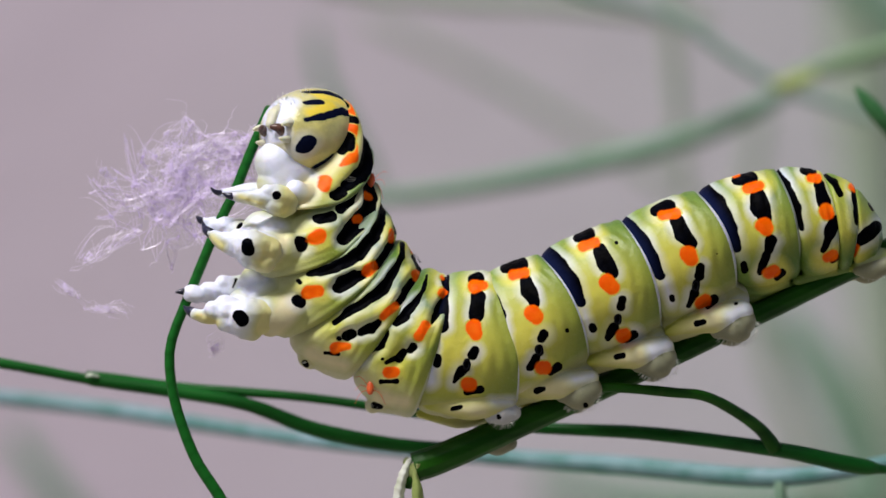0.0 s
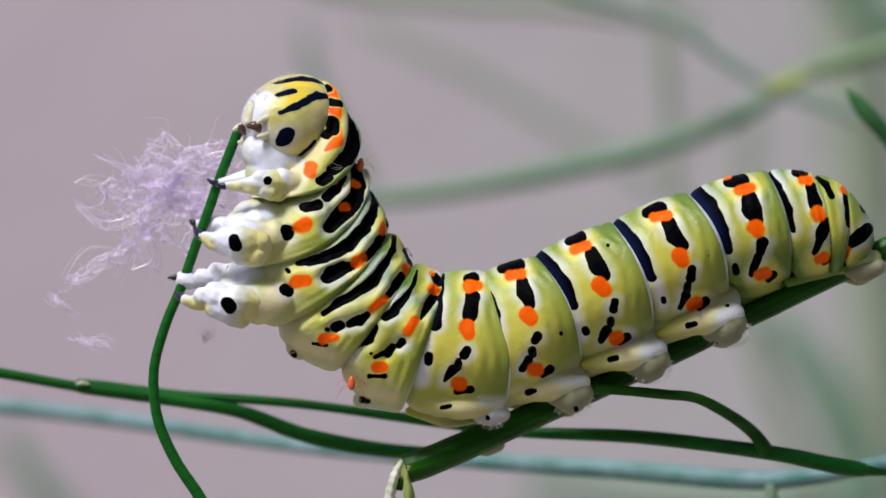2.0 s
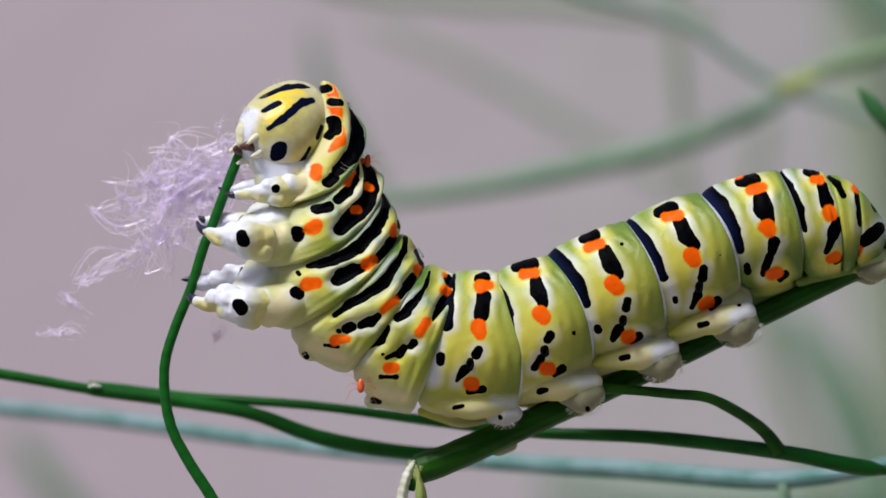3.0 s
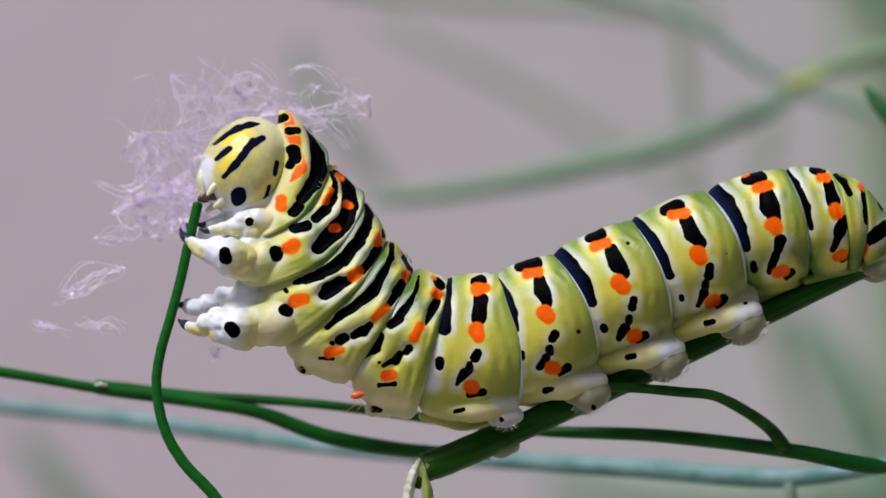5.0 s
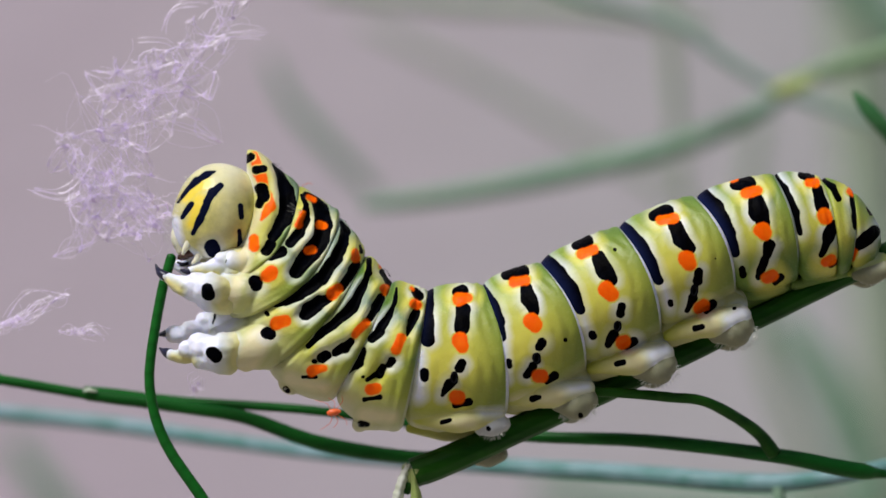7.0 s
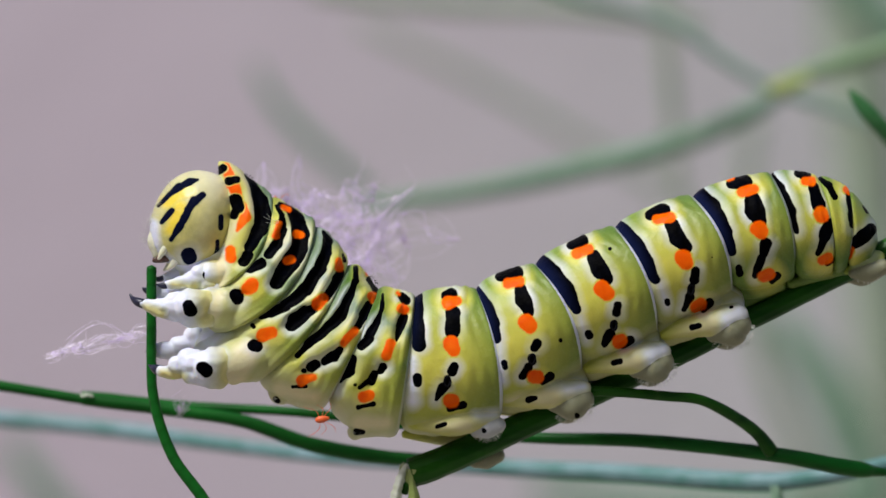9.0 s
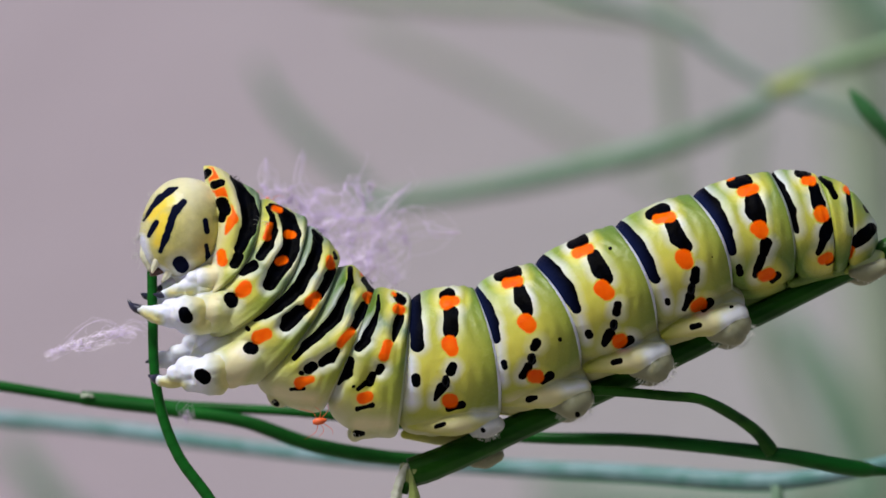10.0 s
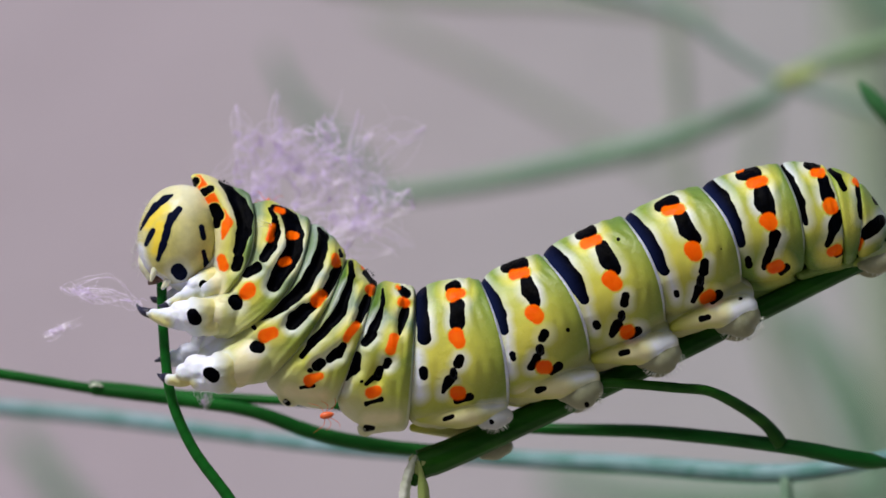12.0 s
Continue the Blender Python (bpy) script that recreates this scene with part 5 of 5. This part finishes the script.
    lines[6.5] = [(407, 962), (359, 884), (300, 803), (271, 743), (263, 683), (269, 633), (283, 573), (300, 503), (308, 472), (320, 432)]
    lines[7] = [(408, 960), (360, 882), (304, 801), (277, 741), (266, 681), (268, 631), (277, 571), (288, 511), (296, 481), (306, 446)]
    lines[9] = [(412, 958), (365, 880), (316, 813), (289, 748), (276, 688), (274, 628), (274, 568), (274, 528), (274, 498), (274, 466)]
    lines[9.5] = [(424, 959), (376, 881), (323, 814), (296, 749), (283, 689), (278, 629), (277, 569), (276, 529), (275, 504), (274, 477)]
    lines[10.5] = [(420, 960), (376, 882), (328, 810), (300, 750), (284, 690), (277, 640), (275, 570), (274, 540), (274, 515), (275, 492)]
    lines[11] = [(423, 965), (380, 887), (329, 813), (300, 752), (285, 695), (278, 645), (275, 580), (274, 545), (274, 520), (274, 495)]
    lines[12] = [(440, 973), (395, 895), (338, 818), (305, 753), (290, 703), (283, 653), (279, 603), (277, 563), (276, 533), (275, 503)]
    head_rows = [(0, 543, 232), (0.5, 554, 212), (1, 548, 216), (1.5, 519, 217), (2, 526, 205), (2.5, 512, 206), (3, 494, 219), (5, 410, 295), (5.5, 394, 315), (6, 382, 337), (6.5, 380, 361), (7, 375, 374), (9, 344, 385), (9.5, 333, 400), (10, 322, 400), (10.5, 325, 415), (11, 321, 424), (11.5, 303, 410), (12, 302, 427)]
    times = [r[0] for r in head_rows]
    shape_times = sorted(lines)
    fine = {}
    for t in shape_times:
        p = spline(lines[t], 240)
        s = np.concatenate([[0], np.cumsum(np.hypot(*np.diff(p, axis=0).T))])
        fine[t] = (s, p)
    keyed = [[] for _ in PIECES]
    for t, hx, hy in head_rows:
        b = min((q for q in shape_times if q >= t), default=shape_times[-1])
        a = max((q for q in shape_times if q <= t), default=shape_times[0])
        w = 0 if a == b else (t - a) / (b - a)
        reach = fine[a][0][-1] * (1 - w) + fine[b][0][-1] * w
        for k, keys in enumerate(keyed):
            s = (k + 0.5) * PIECE
            if s < reach:
                q = [[np.interp(min(s, fine[c][0][-1]) + e, fine[c][0], fine[c][1][:, j]) for j in (0, 1)] for c in (a, b) for e in (-6, 6)]
                q = np.array(q)
                lo, hi = q[0] * (1 - w) + q[2] * w, q[1] * (1 - w) + q[3] * w
                x, y = (lo + hi) / 2
                turn = math.degrees(math.atan2(hi[0] - lo[0], lo[1] - hi[1]))
            else:
                x, y, turn = hx + 4 * math.cos(k), hy + 10 + 4 * math.sin(k), 20
            at = plan(x, y, 0) - plan(390, 905, 0)
            keys.append((t, pose(at.x, at.y, at.z, 0, turn, 0)))
    for ob, keys in zip(PIECES, keyed):
        walk(ob, keys)

    # middles of the silk patches, from the one caught at the stalk to the free end, and their depth
    drift = [
        (0, 1.9, [(412, 282), (378, 304), (342, 322), (300, 345), (256, 376), (322, 372), (366, 340)]),
        (1, 1.9, [(410, 292), (376, 316), (338, 338), (296, 366), (250, 400), (316, 394), (360, 362)]),
        (2, 1.9, [(406, 296), (370, 322), (332, 344), (292, 374), (246, 402), (312, 330), (360, 350)]),
        (2.4, 1.9, [(402, 300), (350, 345), (296, 350), (258, 296), (258, 228), (312, 166), (388, 140)]),
        (2.8, 1.9, [(402, 294), (368, 318), (334, 346), (296, 378), (254, 404), (318, 326), (362, 300)]),
        (3.2, 1.9, [(396, 302), (362, 322), (328, 350), (290, 380), (248, 404), (312, 328), (356, 304)]),
        (4, 3.5, [(355, 330), (310, 360), (270, 370), (275, 320), (300, 270), (370, 215), (440, 200)]),
        (4.8, 4.5, [(322, 362), (286, 398), (238, 384), (284, 306), (334, 228), (436, 190), (536, 200)]),
        (5, 4.2, [(322, 372), (278, 388), (248, 360), (288, 290), (345, 222), (440, 196), (538, 202)]),
        (5.2, 4.0, [(300, 386), (242, 372), (204, 314), (248, 234), (308, 166), (388, 134), (476, 122)]),
        (5.6, 3.0, [(288, 372), (222, 382), (172, 342), (196, 246), (240, 166), (320, 110), (416, 64)]),
        (6, 2.6, [(288, 372), (230, 364), (198, 306), (216, 226), (266, 158), (346, 112), (426, 106)]),
        (6.4, 2.4, [(284, 390), (220, 392), (160, 362), (150, 276), (190, 186), (268, 114), (350, 56)]),
        (7.2, 2.4, [(268, 390), (214, 372), (164, 334), (196, 256), (252, 188), (322, 130), (384, 66)]),
        (7.7, 5.0, [(280, 370), (240, 310), (220, 250), (260, 190), (330, 150), (410, 120), (480, 110)]),
        (8.2, 8.0, [(380, 345), (400, 290), (440, 250), (490, 230), (540, 230), (580, 260), (620, 270)]),
        (8.8, 9.0, [(455, 425), (482, 388), (544, 388), (610, 400), (652, 425), (590, 465), (632, 450)]),
        (9.6, 9.0, [(458, 420), (486, 374), (546, 370), (612, 386), (652, 418), (590, 462), (634, 446)]),
        (10, 9.0, [(460, 420), (490, 385), (550, 378), (612, 392), (652, 422), (592, 465), (634, 450)]),
        (10.4, 9.0, [(452, 360), (452, 312), (506, 292), (566, 298), (622, 332), (598, 412), (644, 396)]),
        (12, 9.0, [(446, 350), (440, 306), (492, 288), (552, 300), (608, 336), (586, 412), (630, 400)])]
    last = [0.0] * len(WEBS)
    keyed = [[] for _ in WEBS]
    base = plan(330, 420, 1.5)
    for t, d, spots in drift:
        for k, (x, y) in enumerate(spots):
            (x0, y0), (x1, y1) = spots[max(k - 1, 0)], spots[min(k + 1, len(spots) - 1)]
            turn = math.degrees(math.atan2(y1 - y0, x1 - x0))
            turn = last[k] + ((turn - last[k] + 90) % 180 - 90) * 0.95
            last[k] = turn
            at = plan(x, y, d + 0.2 * (k % 3)) - base
            keyed[k].append((t, pose(at.x, at.y, at.z, 0, turn, 0)))
    for ob, keys in zip(WEBS, keyed):
        walk(ob, keys)
    for ob, rows in zip(TAILS, [
            [(0, 195, 445, -30), (1, 190, 466, -30), (2, 188, 478, -32), (2.4, 170, 455, -40), (2.8, 180, 472, -35), (3.2, 182, 480, -30), (5, 150, 508, -28), (6, 105, 545, -28), (7.2, 70, 550, -30), (9, 190, 605, -12), (10.5, 190, 590, -14), (12, 185, 540, 10)],
            [(0, 115, 525, 40), (2, 115, 545, 40), (2.4, 110, 545, 40), (3.2, 115, 540, 40), (5, 60, 590, 20), (7.2, 15, 575, -20), (9, 110, 625, -15), (12, 90, 600, -20)],
            [(0, 378, 628, -60), (3, 376, 600, -60), (6, 354, 664, -60), (7.2, 345, 690, -60), (9, 326, 720, -60), (10.5, 342, 738, -80), (12, 352, 722, -80)],
            [(0, 190, 562, 5), (2.4, 170, 620, 10), (3.2, 90, 593, -5), (5, 160, 590, 5), (7.2, 150, 592, 3), (9, 240, 595, -10), (12, 140, 535, 15)]]):
        walk(ob, [(t, Matrix.Translation(plan(x, y, 1.5) - base) @ pose(0, 0, 0, 0, turn, 0)) for t, x, y, turn in rows])
    sway = [(0, 0, 0, 0.76), (0.5, 0, 0, 0.8), (1, 0, 0, 0.42), (1.5, 0, 0, 0.22), (2, 0, 0, 0.3), (2.5, 0, 0, 0.38), (3, 0, 0, 0.2), (4, 0, 0, 0.14), (5, 0, 0, 0.13), (5.5, 0, 0, 0.26), (6, 0, 0, 0.28), (6.5, 0, 0, 0.25), (7, 0, 0, 0.1), (8, 0, 0, -0.05), (9, 0, 0, -0.13), (10, 0, 0, -0.16), (10.5, 0, 0, 0), (11, 0, 0, 0.08), (12, 0, 0, 0)]
    swing(SLENDER, (1545, 828), sway, (0, 0, 0), 6)
    swing(WAXY, (1500, 836), sway, (0, 0, 0), 12)
    swing(SHOOT, (670, 350), [(0, 0, 0, 20), (3, 0, 0, 18), (5, 0, 0, 10), (7, 0, 0, 4), (9, 0, 0, 0), (12, 0, 0, 3)], (0, 0, 0), 190)
    walk(MITE_A, [(0, pose(*plan(653, 328, -0.6), 0, 10, 0)), (0.5, pose(*plan(664, 312, -0.6), 0, 10, 0)), (1, pose(*plan(663, 313, -0.6), 0, 10, 0)), (1.5, pose(*plan(646, 306, -0.6), 0, 10, 0)), (2, pose(*plan(648, 298, -0.6), 0, 10, 0)), (2.5, pose(*plan(648, 294, -0.6), 0, 10, 0)), (3, pose(*plan(640, 291, -0.6), 0, 10, 0)), (5, pose(*plan(569, 312, 3.5), 0, 10, 0)), (5.5, pose(*plan(555, 320, 3.5), 0, 10, 0)), (6, pose(*plan(540, 328, 3.5), 0, 10, 0)), (6.5, pose(*plan(533, 331, 3.5), 0, 10, 0)), (7, pose(*plan(523, 339, 3.5), 0, 10, 0)), (9, pose(*plan(491, 358, 3.5), 0, 10, 0)), (9.5, pose(*plan(481, 360, 3.5), 0, 10, 0)), (10, pose(*plan(477, 360, 3.5), 0, 10, 0)), (10.5, pose(*plan(472, 371, 3.5), 0, 10, 0)), (11, pose(*plan(460, 376, 3.5), 0, 10, 0)), (11.5, pose(*plan(469, 370, 3.5), 0, 10, 0)), (12, pose(*plan(463, 376, 3.5), 0, 10, 0))])
    walk(MITE_B, [(0, pose(*plan(654, 695, -2.2), 0, 0, 0)), (0.5, pose(*plan(651, 689, -2.2), 0, 0, 0)), (1, pose(*plan(644, 686, -2.2), 0, 0, 0)), (1.5, pose(*plan(637, 687, -2.2), 0, 0, 0)), (2, pose(*plan(636, 684, -2.2), 0, 0, 0)), (2.5, pose(*plan(631, 685, -2.2), 0, 0, 0)), (3, pose(*plan(631, 688, -2.2), 0, 0, 0)), (5, pose(*plan(614, 708, -2.2), 0, 80, 0)), (5.5, pose(*plan(599, 716, -2.2), 0, 80, 0)), (6, pose(*plan(597, 719, -2.2), 0, 80, 0)), (6.5, pose(*plan(594, 723, -2.2), 0, 80, 0)), (7, pose(*plan(592, 729, -2.2), 0, 80, 0)), (9, pose(*plan(576, 740, -2.2), 0, 80, 0)), (9.5, pose(*plan(574, 742, -2.2), 0, 80, 0)), (10, pose(*plan(571, 744, -2.2), 0, 80, 0)), (10.5, pose(*plan(570, 748, -2.2), 0, 80, 0)), (11, pose(*plan(569, 747, -2.2), 0, 80, 0)), (11.5, pose(*plan(570, 746, -2.2), 0, 80, 0)), (12, pose(*plan(568, 748, -2.2), 0, 80, 0))])


motions()
